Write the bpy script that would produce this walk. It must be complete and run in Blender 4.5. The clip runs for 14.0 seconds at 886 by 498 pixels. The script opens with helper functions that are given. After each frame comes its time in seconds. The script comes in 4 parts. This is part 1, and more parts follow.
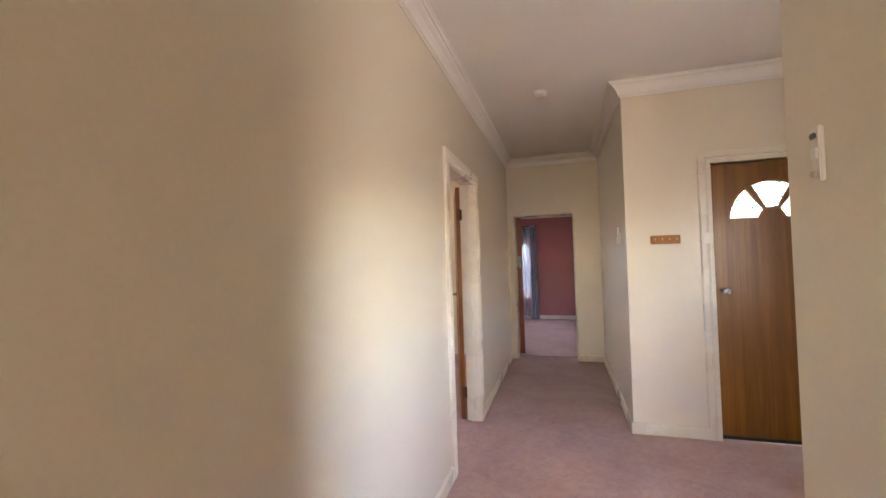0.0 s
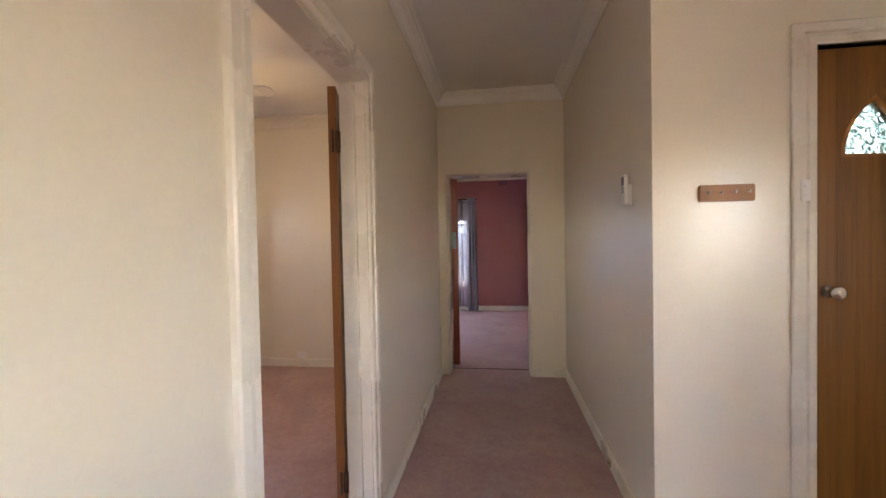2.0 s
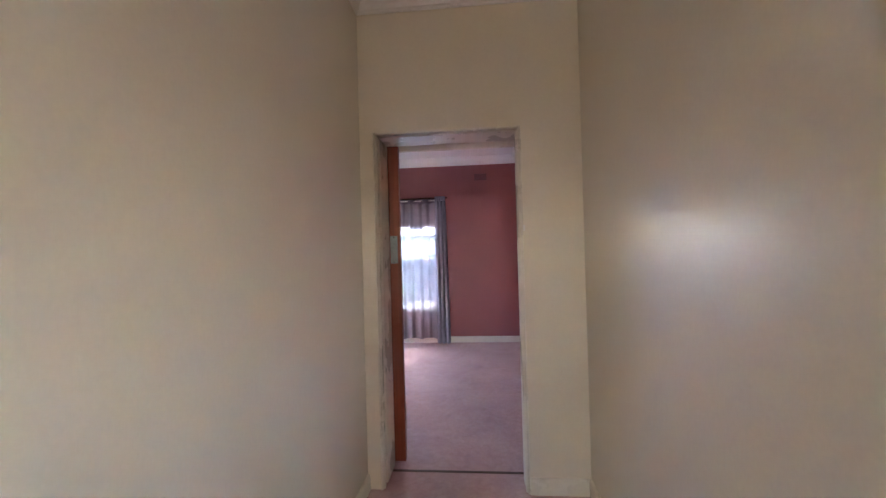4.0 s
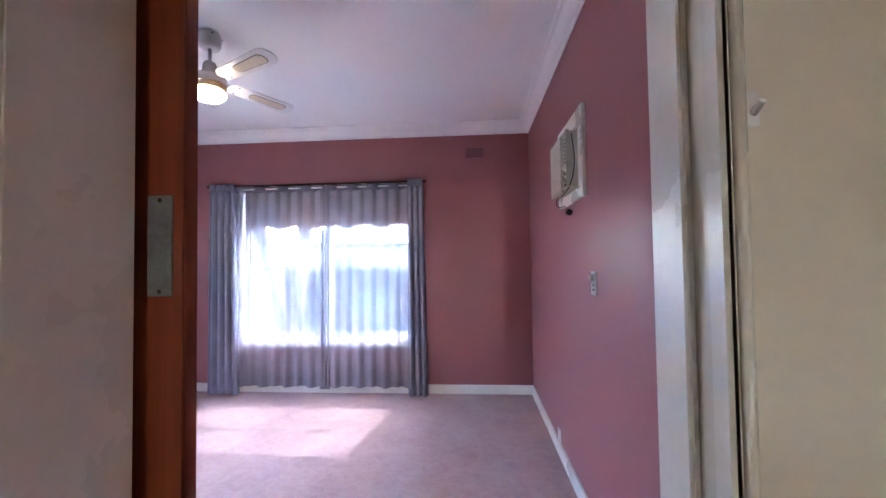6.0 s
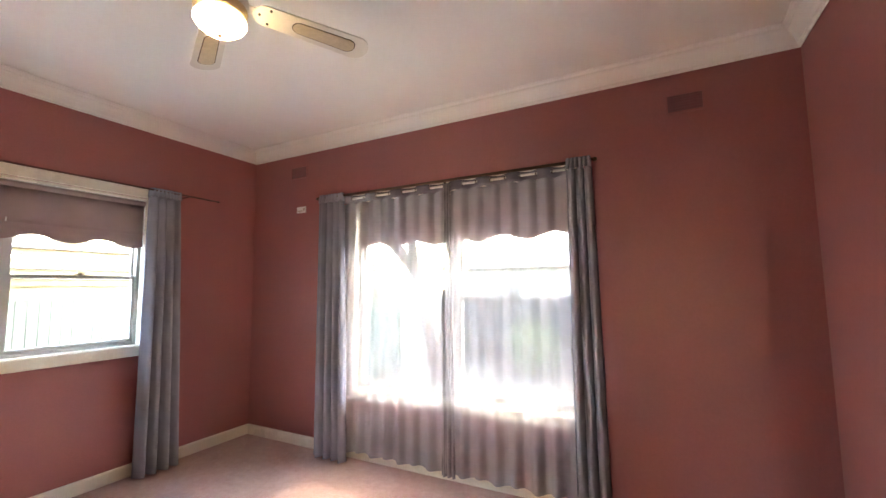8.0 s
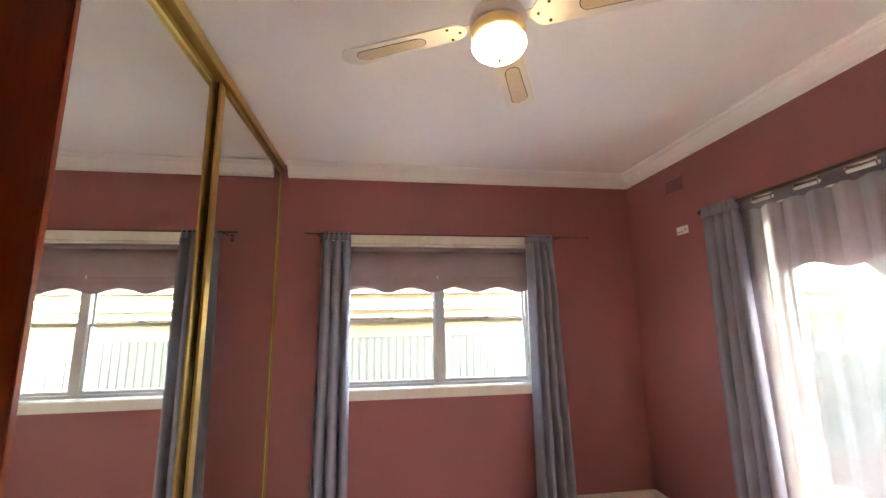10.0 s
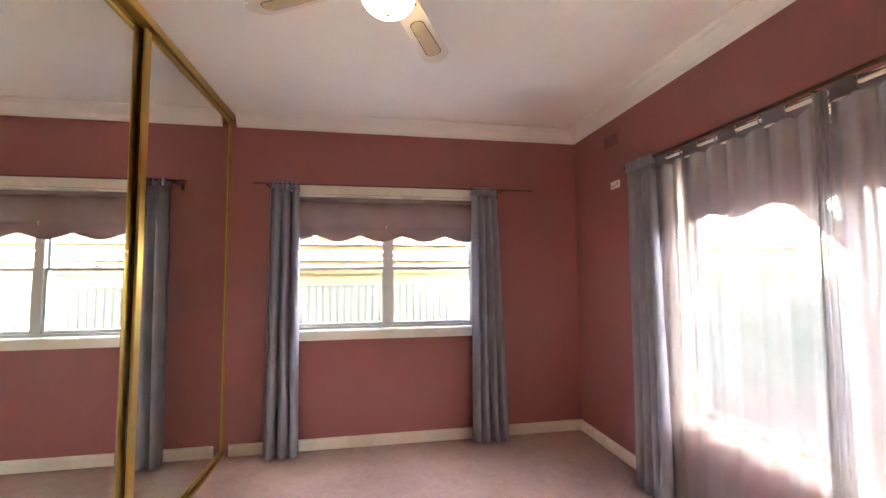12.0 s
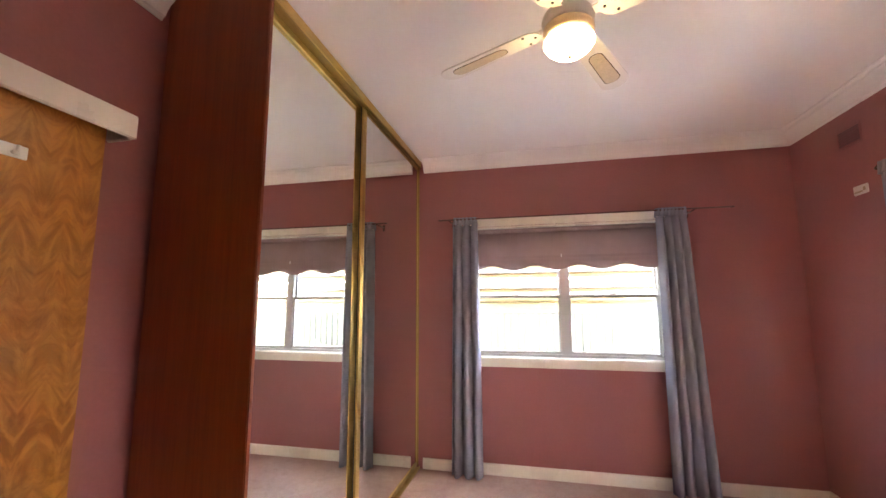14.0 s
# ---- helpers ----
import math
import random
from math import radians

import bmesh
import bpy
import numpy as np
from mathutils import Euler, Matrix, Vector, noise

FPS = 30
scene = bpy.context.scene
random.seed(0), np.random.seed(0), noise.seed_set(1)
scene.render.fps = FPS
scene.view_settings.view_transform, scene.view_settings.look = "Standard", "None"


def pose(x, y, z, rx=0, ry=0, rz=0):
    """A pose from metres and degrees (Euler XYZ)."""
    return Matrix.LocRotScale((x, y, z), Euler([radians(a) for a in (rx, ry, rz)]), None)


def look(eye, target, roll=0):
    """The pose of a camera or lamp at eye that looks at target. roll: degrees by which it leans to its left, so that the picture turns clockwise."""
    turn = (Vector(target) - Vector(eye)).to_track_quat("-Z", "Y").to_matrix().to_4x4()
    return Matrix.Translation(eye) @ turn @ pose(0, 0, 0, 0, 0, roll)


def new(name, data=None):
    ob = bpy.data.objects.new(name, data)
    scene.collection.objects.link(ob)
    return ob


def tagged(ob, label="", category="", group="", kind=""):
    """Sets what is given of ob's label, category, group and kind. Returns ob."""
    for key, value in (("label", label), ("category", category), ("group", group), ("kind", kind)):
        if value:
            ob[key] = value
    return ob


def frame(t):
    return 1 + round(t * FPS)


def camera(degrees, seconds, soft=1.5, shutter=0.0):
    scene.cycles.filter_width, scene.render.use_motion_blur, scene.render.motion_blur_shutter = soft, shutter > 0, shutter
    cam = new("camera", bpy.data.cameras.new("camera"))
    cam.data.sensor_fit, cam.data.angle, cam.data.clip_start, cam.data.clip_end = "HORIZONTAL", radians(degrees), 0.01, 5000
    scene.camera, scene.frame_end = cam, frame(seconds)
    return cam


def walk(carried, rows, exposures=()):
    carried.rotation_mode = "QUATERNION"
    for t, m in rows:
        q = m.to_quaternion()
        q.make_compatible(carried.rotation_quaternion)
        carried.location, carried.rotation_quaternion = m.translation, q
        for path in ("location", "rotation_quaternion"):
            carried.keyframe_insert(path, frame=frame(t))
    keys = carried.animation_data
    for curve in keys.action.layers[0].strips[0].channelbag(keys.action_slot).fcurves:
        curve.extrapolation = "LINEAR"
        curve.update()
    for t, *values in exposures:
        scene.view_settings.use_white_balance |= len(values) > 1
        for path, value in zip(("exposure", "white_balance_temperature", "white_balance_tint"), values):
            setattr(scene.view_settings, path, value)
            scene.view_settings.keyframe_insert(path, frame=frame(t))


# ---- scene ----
cam = camera(94.7, 14.0)
PATH = [
    (0, (0.749, -6.11, 1.461), (0.19, -4.191, 1.511), -1.7),
    (0.5, (0.641, -5.631, 1.434), (0.32, -3.657, 1.463), -2.0),
    (0.8, (0.627, -5.361, 1.419), (0.426, -3.371, 1.423), -1.8),
    (1, (0.648, -5.178, 1.398), (0.46, -3.187, 1.396), -1.3),
    (1.5, (0.643, -4.76, 1.387), (0.397, -2.776, 1.352), -0.6),
    (2, (0.601, -4.317, 1.392), (0.334, -2.336, 1.348), -1.1),
    (2.4, (0.615, -3.977, 1.363), (0.345, -1.995, 1.341), -1.3),
    (2.5, (0.636, -3.885, 1.368), (0.36, -1.904, 1.352), -1.2),
    (3, (0.681, -3.427, 1.383), (0.423, -1.444, 1.391), -1.6),
    (5.3, (0.701, -1.193, 1.323), (0.584, 0.803, 1.34), -0.6),
    (5.6, (0.714, -0.905, 1.391), (0.551, 1.089, 1.408), -0.2),
    (6, (0.678, -0.537, 1.35), (0.532, 1.457, 1.412), -0.8),
    (6.5, (0.621, -0.14, 1.334), (0.459, 1.853, 1.406), -1.4),
    (7, (0.582, 0.217, 1.364), (0.291, 2.194, 1.451), -1.0),
    (7.5, (0.498, 0.556, 1.345), (0.009, 2.492, 1.457), -0.8),
    (8, (0.496, 0.914, 1.381), (-0.419, 2.683, 1.57), -0.6),
    (8.3, (0.421, 1.122, 1.439), (-0.819, 2.669, 1.702), -0.8),
    (8.5, (0.386, 1.209, 1.481), (-1.038, 2.576, 1.8), -1.3),
    (8.6, (0.377, 1.247, 1.485), (-1.13, 2.514, 1.836), -1.4),
    (9, (0.281, 1.379, 1.518), (-1.471, 2.232, 1.972), -1.6),
    (9.2, (0.204, 1.371, 1.517), (-1.606, 2.063, 2.014), -1.5),
    (11.3, (0.463, 1.7, 1.425), (-1.534, 1.64, 1.505), -0.7),
    (11.5, (0.469, 1.728, 1.435), (-1.528, 1.772, 1.525), -0.5),
    (12, (0.486, 1.773, 1.417), (-1.48, 2.117, 1.546), -0.4),
    (12.3, (0.488, 1.793, 1.411), (-1.456, 2.234, 1.581), -0.6),
    (12.5, (0.485, 1.788, 1.436), (-1.452, 2.246, 1.628), -0.8),
    (12.8, (0.497, 1.761, 1.441), (-1.442, 2.165, 1.722), -1.3),
    (13, (0.508, 1.747, 1.474), (-1.433, 2.076, 1.826), -1.6),
    (13.5, (0.529, 1.736, 1.519), (-1.421, 1.774, 1.959), -1.2),
    (14, (0.564, 1.678, 1.438), (-1.37, 1.239, 1.697), -0.2),
]
EXPOSURES = [(0.0, 6.45, 7000, 19), (1.5, 6.1, 7100, 20), (3.0, 6.5, 6900, 19), (5.3, 6.75, 5500, 16), (6.0, 6.9, 5500, 13), (6.5, 7.05, 6400, 8), (7.2, 6.9, 8700, 11), (8.0, 6.8, 8800, 6), (9.0, 6.55, 8700, 6), (11.5, 6.95, 9400, 14), (12.0, 6.7, 9200, 13), (12.5, 6.6, 9100, 12), (13.5, 6.65, 9100, 11), (14.0, 6.95, 9200, 15)]
walk(cam, [(t, look(eye, target, roll)) for t, eye, target, roll in PATH], EXPOSURES)

# ---- world, sun, large lights ----
SUN_TRAVEL = Vector((-0.12, -0.82, -1.0)).normalized()
world = bpy.data.worlds.new("sky")
scene.world = world
world.use_nodes = True
wn = world.node_tree
sky = wn.nodes.new("ShaderNodeTexSky")
sky.sky_type = "NISHITA"
sky.sun_disc = False
sky.sun_elevation = math.asin(-SUN_TRAVEL.z)
sky.sun_rotation = math.atan2(-SUN_TRAVEL.x, -SUN_TRAVEL.y)
wn.nodes["Background"].inputs["Strength"].default_value = 0.15
wn.links.new(sky.outputs["Color"], wn.nodes["Background"].inputs["Color"])
sun_data = bpy.data.lights.new("sun", "SUN")
sun_data.energy, sun_data.angle, sun_data.color = 0.11, radians(1.0), (1.0, 0.95, 0.86)
sun = new("sun", sun_data)
sun.rotation_mode = "QUATERNION"
sun.rotation_quaternion = SUN_TRAVEL.to_track_quat("-Z", "Y")


def fill_light(name, place, target, w, h, watts, colour):
    """An area lamp added in an unseen opening to brighten the hallway."""
    li = bpy.data.lights.new(name, "AREA")
    li.shape, li.size, li.size_y, li.energy, li.color = "RECTANGLE", w, h, watts, colour
    ob = new(name, li)
    ob.matrix_world = look(place, target)
    return ob


# Neither opening is in view; these added warm lamps raise the hallway's light.
fill_light("foyer_fill_light", (2.94, -5.2, 1.55), (1.0, -5.05, 1.4), 0.68, 0.78, 0.26, (1.0, 0.84, 0.60))
fill_light("hall_fill_light", (0.62, -10.98, 1.6), (0.62, -6.0, 1.5), 0.38, 0.78, 0.55, (1.0, 0.84, 0.60))


# ---- materials ----
def nodes_of(name):
    m = bpy.data.materials.new(name)
    m.use_nodes = True
    return m, m.node_tree, m.node_tree.nodes["Principled BSDF"]


def add(nt, kind, **kw):
    n = nt.nodes.new("ShaderNode" + kind)
    for k, v in kw.items():
        if k in n.inputs:
            n.inputs[k].default_value = v
    return n


def surface(name, colour, rough=0.5, var=0.08, big=1.2, fine=90.0, bump=0.05, depth=0.002, metal=0.0, spec=0.5, stretch=(1, 1, 1), tone=None):
    """A plain real surface: colour drift at two scales, fine relief, uneven gloss."""
    m, nt, b = nodes_of(name)
    co = add(nt, "TexCoord")
    mp = add(nt, "Mapping")
    mp.inputs["Scale"].default_value = stretch
    nt.links.new(co.outputs["Object"], mp.inputs["Vector"])
    n1 = add(nt, "TexNoise", Scale=big, Detail=5.0, Roughness=0.6)
    n2 = add(nt, "TexNoise", Scale=fine, Detail=3.0, Roughness=0.6)
    for n in (n1, n2):
        nt.links.new(mp.outputs["Vector"], n.inputs["Vector"])
    mixv = add(nt, "Mix")
    mixv.data_type = "FLOAT"
    mixv.inputs[0].default_value = 0.4
    nt.links.new(n1.outputs["Fac"], mixv.inputs[2])
    nt.links.new(n2.outputs["Fac"], mixv.inputs[3])
    ramp = add(nt, "ValToRGB")
    e = ramp.color_ramp.elements
    dark = tone or tuple(c * (1 - 2.2 * var) for c in colour)
    e[0].position, e[0].color = 0.3, (*dark, 1)
    e[1].position, e[1].color = 0.66, (*[min(1, c * (1 + var)) for c in colour], 1)
    nt.links.new(mixv.outputs[0], ramp.inputs["Fac"])
    nt.links.new(ramp.outputs["Color"], b.inputs["Base Color"])
    rr = add(nt, "MapRange")
    rr.inputs["To Min"].default_value = max(0.02, rough - 0.07)
    rr.inputs["To Max"].default_value = min(1, rough + 0.09)
    nt.links.new(n1.outputs["Fac"], rr.inputs["Value"])
    nt.links.new(rr.outputs["Result"], b.inputs["Roughness"])
    bp = add(nt, "Bump", Strength=bump, Distance=depth)
    nt.links.new(n2.outputs["Fac"], bp.inputs["Height"])
    nt.links.new(bp.outputs["Normal"], b.inputs["Normal"])
    b.inputs["Metallic"].default_value = metal
    b.inputs["Specular IOR Level"].default_value = spec
    return m


def wood(name, dark, light, rough=0.35, along=2, grain=14.0, panels=0.0, spec=0.5):
    """Veneer with grain along one axis, in boards of a width if given."""
    m, nt, b = nodes_of(name)
    co = add(nt, "TexCoord")
    mp = add(nt, "Mapping")
    s = [grain] * 3
    s[along] = 0.7
    mp.inputs["Scale"].default_value = s
    nt.links.new(co.outputs["Object"], mp.inputs["Vector"])
    n1 = add(nt, "TexNoise", Scale=1.0, Detail=6.0, Roughness=0.65, Distortion=0.6)
    n2 = add(nt, "TexNoise", Scale=9.0, Detail=4.0, Roughness=0.7)
    for n in (n1, n2):
        nt.links.new(mp.outputs["Vector"], n.inputs["Vector"])
    mixv = add(nt, "Mix")
    mixv.data_type = "FLOAT"
    mixv.inputs[0].default_value = 0.35
    nt.links.new(n1.outputs["Fac"], mixv.inputs[2])
    nt.links.new(n2.outputs["Fac"], mixv.inputs[3])
    value = mixv.outputs[0]
    if panels:
        sep = add(nt, "SeparateXYZ")
        nt.links.new(co.outputs["Object"], sep.inputs[0])
        snap = add(nt, "Math")
        snap.operation = "SNAP"
        snap.inputs[1].default_value = panels
        nt.links.new(sep.outputs["X"], snap.inputs[0])
        wh = add(nt, "TexWhiteNoise")
        wh.noise_dimensions = "1D"
        nt.links.new(snap.outputs[0], wh.inputs["W"])
        ma = add(nt, "Math")
        ma.operation = "MULTIPLY_ADD"
        ma.inputs[1].default_value = 0.14
        nt.links.new(wh.outputs["Value"], ma.inputs[0])
        nt.links.new(value, ma.inputs[2])
        value = ma.outputs[0]
    ramp = add(nt, "ValToRGB")
    e = ramp.color_ramp.elements
    e[0].position, e[0].color = 0.32, (*dark, 1)
    e[1].position, e[1].color = 0.72, (*light, 1)
    nt.links.new(value, ramp.inputs["Fac"])
    nt.links.new(ramp.outputs["Color"], b.inputs["Base Color"])
    bp = add(nt, "Bump", Strength=0.06, Distance=0.001)
    nt.links.new(n2.outputs["Fac"], bp.inputs["Height"])
    nt.links.new(bp.outputs["Normal"], b.inputs["Normal"])
    b.inputs["Roughness"].default_value = rough
    b.inputs["Specular IOR Level"].default_value = spec
    return m


def chevron_veneer(name, dark, light):
    """Book-matched veneer whose grain runs in upright rows of V shapes."""
    m, nt, b = nodes_of(name)
    co = add(nt, "TexCoord")
    sep = add(nt, "SeparateXYZ")
    nt.links.new(co.outputs["Object"], sep.inputs[0])
    pp = add(nt, "Math")
    pp.operation = "PINGPONG"
    pp.inputs[1].default_value = 0.062
    nt.links.new(sep.outputs["X"], pp.inputs[0])
    slope = add(nt, "Math")
    slope.operation = "MULTIPLY_ADD"
    slope.inputs[1].default_value = -1.0
    nt.links.new(pp.outputs[0], slope.inputs[0])
    nt.links.new(sep.outputs["Z"], slope.inputs[2])
    comb = add(nt, "CombineXYZ")
    nt.links.new(slope.outputs[0], comb.inputs["Z"])
    nt.links.new(pp.outputs[0], comb.inputs["X"])
    n1 = add(nt, "TexNoise", Scale=16.0, Detail=5.0, Roughness=0.6, Distortion=0.8)
    nt.links.new(comb.outputs[0], n1.inputs["Vector"])
    ramp = add(nt, "ValToRGB")
    e = ramp.color_ramp.elements
    e[0].position, e[0].color = 0.34, (*dark, 1)
    e[1].position, e[1].color = 0.62, (*light, 1)
    nt.links.new(n1.outputs["Fac"], ramp.inputs["Fac"])
    nt.links.new(ramp.outputs["Color"], b.inputs["Base Color"])
    b.inputs["Roughness"].default_value = 0.3
    return m


def carpet_material(name, dark, light):
    """Cut pile: tufts, trodden drifts and small scuffs."""
    m, nt, b = nodes_of(name)
    co = add(nt, "TexCoord")
    n1 = add(nt, "TexNoise", Scale=1.6, Detail=6.0, Roughness=0.65, Distortion=0.5)
    n2 = add(nt, "TexNoise", Scale=260.0, Detail=2.0, Roughness=0.7)
    n3 = add(nt, "TexNoise", Scale=22.0, Detail=5.0, Roughness=0.7, Distortion=1.0)
    for n in (n1, n2, n3):
        nt.links.new(co.outputs["Object"], n.inputs["Vector"])
    a = add(nt, "Mix")
    a.data_type = "FLOAT"
    a.inputs[0].default_value = 0.35
    nt.links.new(n1.outputs["Fac"], a.inputs[2])
    nt.links.new(n2.outputs["Fac"], a.inputs[3])
    c = add(nt, "Mix")
    c.data_type = "FLOAT"
    c.inputs[0].default_value = 0.35
    nt.links.new(a.outputs[0], c.inputs[2])
    nt.links.new(n3.outputs["Fac"], c.inputs[3])
    ramp = add(nt, "ValToRGB")
    e = ramp.color_ramp.elements
    e[0].position, e[0].color = 0.34, (*dark, 1)
    e[1].position, e[1].color = 0.6, (*light, 1)
    nt.links.new(c.outputs[0], ramp.inputs["Fac"])
    nt.links.new(ramp.outputs["Color"], b.inputs["Base Color"])
    h = add(nt, "Math")
    h.operation = "ADD"
    nt.links.new(n2.outputs["Fac"], h.inputs[0])
    nt.links.new(n3.outputs["Fac"], h.inputs[1])
    bp = add(nt, "Bump", Strength=0.5, Distance=0.006)
    nt.links.new(h.outputs[0], bp.inputs["Height"])
    nt.links.new(bp.outputs["Normal"], b.inputs["Normal"])
    b.inputs["Roughness"].default_value = 0.95
    b.inputs["Specular IOR Level"].default_value = 0.15
    b.inputs["Sheen Weight"].default_value = 0.25
    return m


def fabric(name, colour, through_share, translucent):
    """Cloth: woven, partly see-through, partly letting light through."""
    m, nt, b = nodes_of(name)
    out = nt.nodes["Material Output"]
    co = add(nt, "TexCoord")
    n1 = add(nt, "TexNoise", Scale=600.0, Detail=2.0)
    n2 = add(nt, "TexNoise", Scale=5.0, Detail=4.0)
    nt.links.new(co.outputs["Object"], n1.inputs["Vector"])
    nt.links.new(co.outputs["Object"], n2.inputs["Vector"])
    ramp = add(nt, "ValToRGB")
    e = ramp.color_ramp.elements
    e[0].position, e[0].color = 0.3, (*[c * 0.86 for c in colour], 1)
    e[1].position, e[1].color = 0.7, (*colour, 1)
    nt.links.new(n2.outputs["Fac"], ramp.inputs["Fac"])
    nt.links.new(ramp.outputs["Color"], b.inputs["Base Color"])
    bp = add(nt, "Bump", Strength=0.25, Distance=0.001)
    nt.links.new(n1.outputs["Fac"], bp.inputs["Height"])
    nt.links.new(bp.outputs["Normal"], b.inputs["Normal"])
    b.inputs["Roughness"].default_value = 0.85
    b.inputs["Specular IOR Level"].default_value = 0.2
    last = b.outputs[0]
    if translucent:
        tr = add(nt, "BsdfTranslucent")
        nt.links.new(ramp.outputs["Color"], tr.inputs["Color"])
        mx = add(nt, "MixShader")
        mx.inputs[0].default_value = translucent
        nt.links.new(last, mx.inputs[1])
        nt.links.new(tr.outputs[0], mx.inputs[2])
        last = mx.outputs[0]
    if through_share:
        tp = add(nt, "BsdfTransparent")
        mx = add(nt, "MixShader")
        mx.inputs[0].default_value = through_share
        nt.links.new(last, mx.inputs[1])
        nt.links.new(tp.outputs[0], mx.inputs[2])
        last = mx.outputs[0]
    nt.links.new(last, out.inputs["Surface"])
    return m


def glowing(name, colour, strength):
    m, nt, b = nodes_of(name)
    b.inputs["Base Color"].default_value = (0.85, 0.82, 0.76, 1)
    b.inputs["Emission Color"].default_value = (*colour, 1)
    b.inputs["Emission Strength"].default_value = strength
    b.inputs["Roughness"].default_value = 0.25
    return m


def glass(name, colour=(1, 1, 1), rough=0.0, pattern=0.0):
    m, nt, b = nodes_of(name)
    b.inputs["Base Color"].default_value = (*colour, 1)
    b.inputs["Transmission Weight"].default_value = 1.0
    b.inputs["Roughness"].default_value = rough
    b.inputs["IOR"].default_value = 1.45
    if pattern:
        co = add(nt, "TexCoord")
        v = add(nt, "TexVoronoi", Scale=34.0)
        v.feature = "DISTANCE_TO_EDGE"
        n = add(nt, "TexNoise", Scale=40.0, Detail=3.0)
        nt.links.new(co.outputs["Object"], n.inputs["Vector"])
        nt.links.new(n.outputs["Color"], v.inputs["Vector"])
        nt.links.new(co.outputs["Object"], v.inputs["Vector"])
        rp = add(nt, "ValToRGB")
        e = rp.color_ramp.elements
        e[0].position, e[0].color = 0.03, (*[c * 0.12 for c in colour], 1)
        e[1].position, e[1].color = 0.14, (*colour, 1)
        nt.links.new(v.outputs["Distance"], rp.inputs["Fac"])
        nt.links.new(rp.outputs["Color"], b.inputs["Base Color"])
        bp = add(nt, "Bump", Strength=pattern, Distance=0.02)
        nt.links.new(v.outputs["Distance"], bp.inputs["Height"])
        nt.links.new(bp.outputs["Normal"], b.inputs["Normal"])
    return m


CREAM = surface("cream_wall_paint", (0.80, 0.73, 0.595), 0.36, 0.025, 0.8, 70, 0.05)
ROSE = surface("dusty_rose_wall_paint", (0.36, 0.122, 0.119), 0.42, 0.05, 0.7, 70, 0.06)
_cream = CREAM.node_tree.nodes["Principled BSDF"]
_cream.inputs["Coat Weight"].default_value = 0.75
_cream.inputs["Coat Roughness"].default_value = 0.25
CEIL = surface("white_ceiling_paint", (0.87, 0.855, 0.83), 0.7, 0.02, 0.9, 60, 0.06)
TRIM = surface("white_gloss_trim_paint", (0.80, 0.75, 0.65), 0.27, 0.03, 2.0, 50, 0.04)
ALU = surface("grey_painted_window_metal", (0.50, 0.49, 0.47), 0.4, 0.05, 4.0, 120, 0.04)
CARPET = carpet_material("dusty_pink_carpet", (0.33, 0.185, 0.165), (0.55, 0.36, 0.32))
MAHOGANY = wood("dark_mahogany_veneer", (0.19, 0.034, 0.010), (0.33, 0.066, 0.020), 0.36, 2, 16)
HONEY = wood("honey_timber_veneer", (0.13, 0.048, 0.006), (0.30, 0.125, 0.022), 0.35, 2, 20, 0.142)
TIMBER = wood("brown_timber", (0.16, 0.055, 0.014), (0.30, 0.115, 0.03), 0.4, 2, 26)
HOOKWOOD = wood("orange_stained_timber", (0.26, 0.085, 0.008), (0.40, 0.16, 0.022), 0.4, 0, 30)
CHEVRON = chevron_veneer("feathered_timber_veneer", (0.33, 0.11, 0.017), (0.56, 0.23, 0.048))
GOLD = surface("brushed_gold_metal", (0.66, 0.45, 0.16), 0.3, 0.06, 3.0, 160, 0.05, 0.001, 1.0)
BRASSDARK = surface("dull_dark_gold_metal", (0.42, 0.27, 0.09), 0.4, 0.1, 5.0, 160, 0.05, 0.001, 1.0)
BLACK = surface("black_rubber", (0.012, 0.011, 0.010), 0.5, 0.1, 8, 90, 0.1)
CHROME = surface("polished_chrome", (0.72, 0.72, 0.72), 0.12, 0.03, 9, 120, 0.02, 0.001, 1.0)
STEEL = surface("worn_grey_steel", (0.26, 0.27, 0.265), 0.42, 0.15, 14, 120, 0.06, 0.001, 0.5)
BRONZE = surface("dull_brown_metal", (0.10, 0.06, 0.04), 0.45, 0.1, 9, 120, 0.05, 0.001, 0.7)
RODRED = surface("red_brown_rod_paint", (0.13, 0.045, 0.035), 0.4, 0.06, 9, 120, 0.05)
WHITEP = surface("white_plastic", (0.80, 0.78, 0.74), 0.35, 0.02, 6, 140, 0.03)
CREAMP = surface("aged_cream_plastic", (0.68, 0.60, 0.45), 0.42, 0.04, 5, 140, 0.04)
BEIGEP = surface("beige_grille_plastic", (0.52, 0.45, 0.33), 0.5, 0.05, 5, 140, 0.06)
GREYP = surface("dark_grey_plastic", (0.10, 0.09, 0.10), 0.4, 0.06, 6, 120, 0.04)
FANWHITE = surface("white_enamel", (0.74, 0.71, 0.66), 0.32, 0.03, 5, 90, 0.03)
CANE = surface("woven_cane", (0.62, 0.52, 0.37), 0.7, 0.08, 60, 240, 0.4, 0.003)
RING = surface("warm_brass_ring", (0.72, 0.56, 0.36), 0.3, 0.04, 5, 90, 0.03, 0.001, 0.8)
CURTAIN = fabric("slate_grey_curtain_cloth", (0.32, 0.325, 0.39), 0.0, 0.10)
SHEER = fabric("mauve_sheer_voile", (0.38, 0.37, 0.41), 0.205, 0.016)
HEADBAND = fabric("grey_mauve_header_tape", (0.24, 0.22, 0.26), 0.0, 0.2)
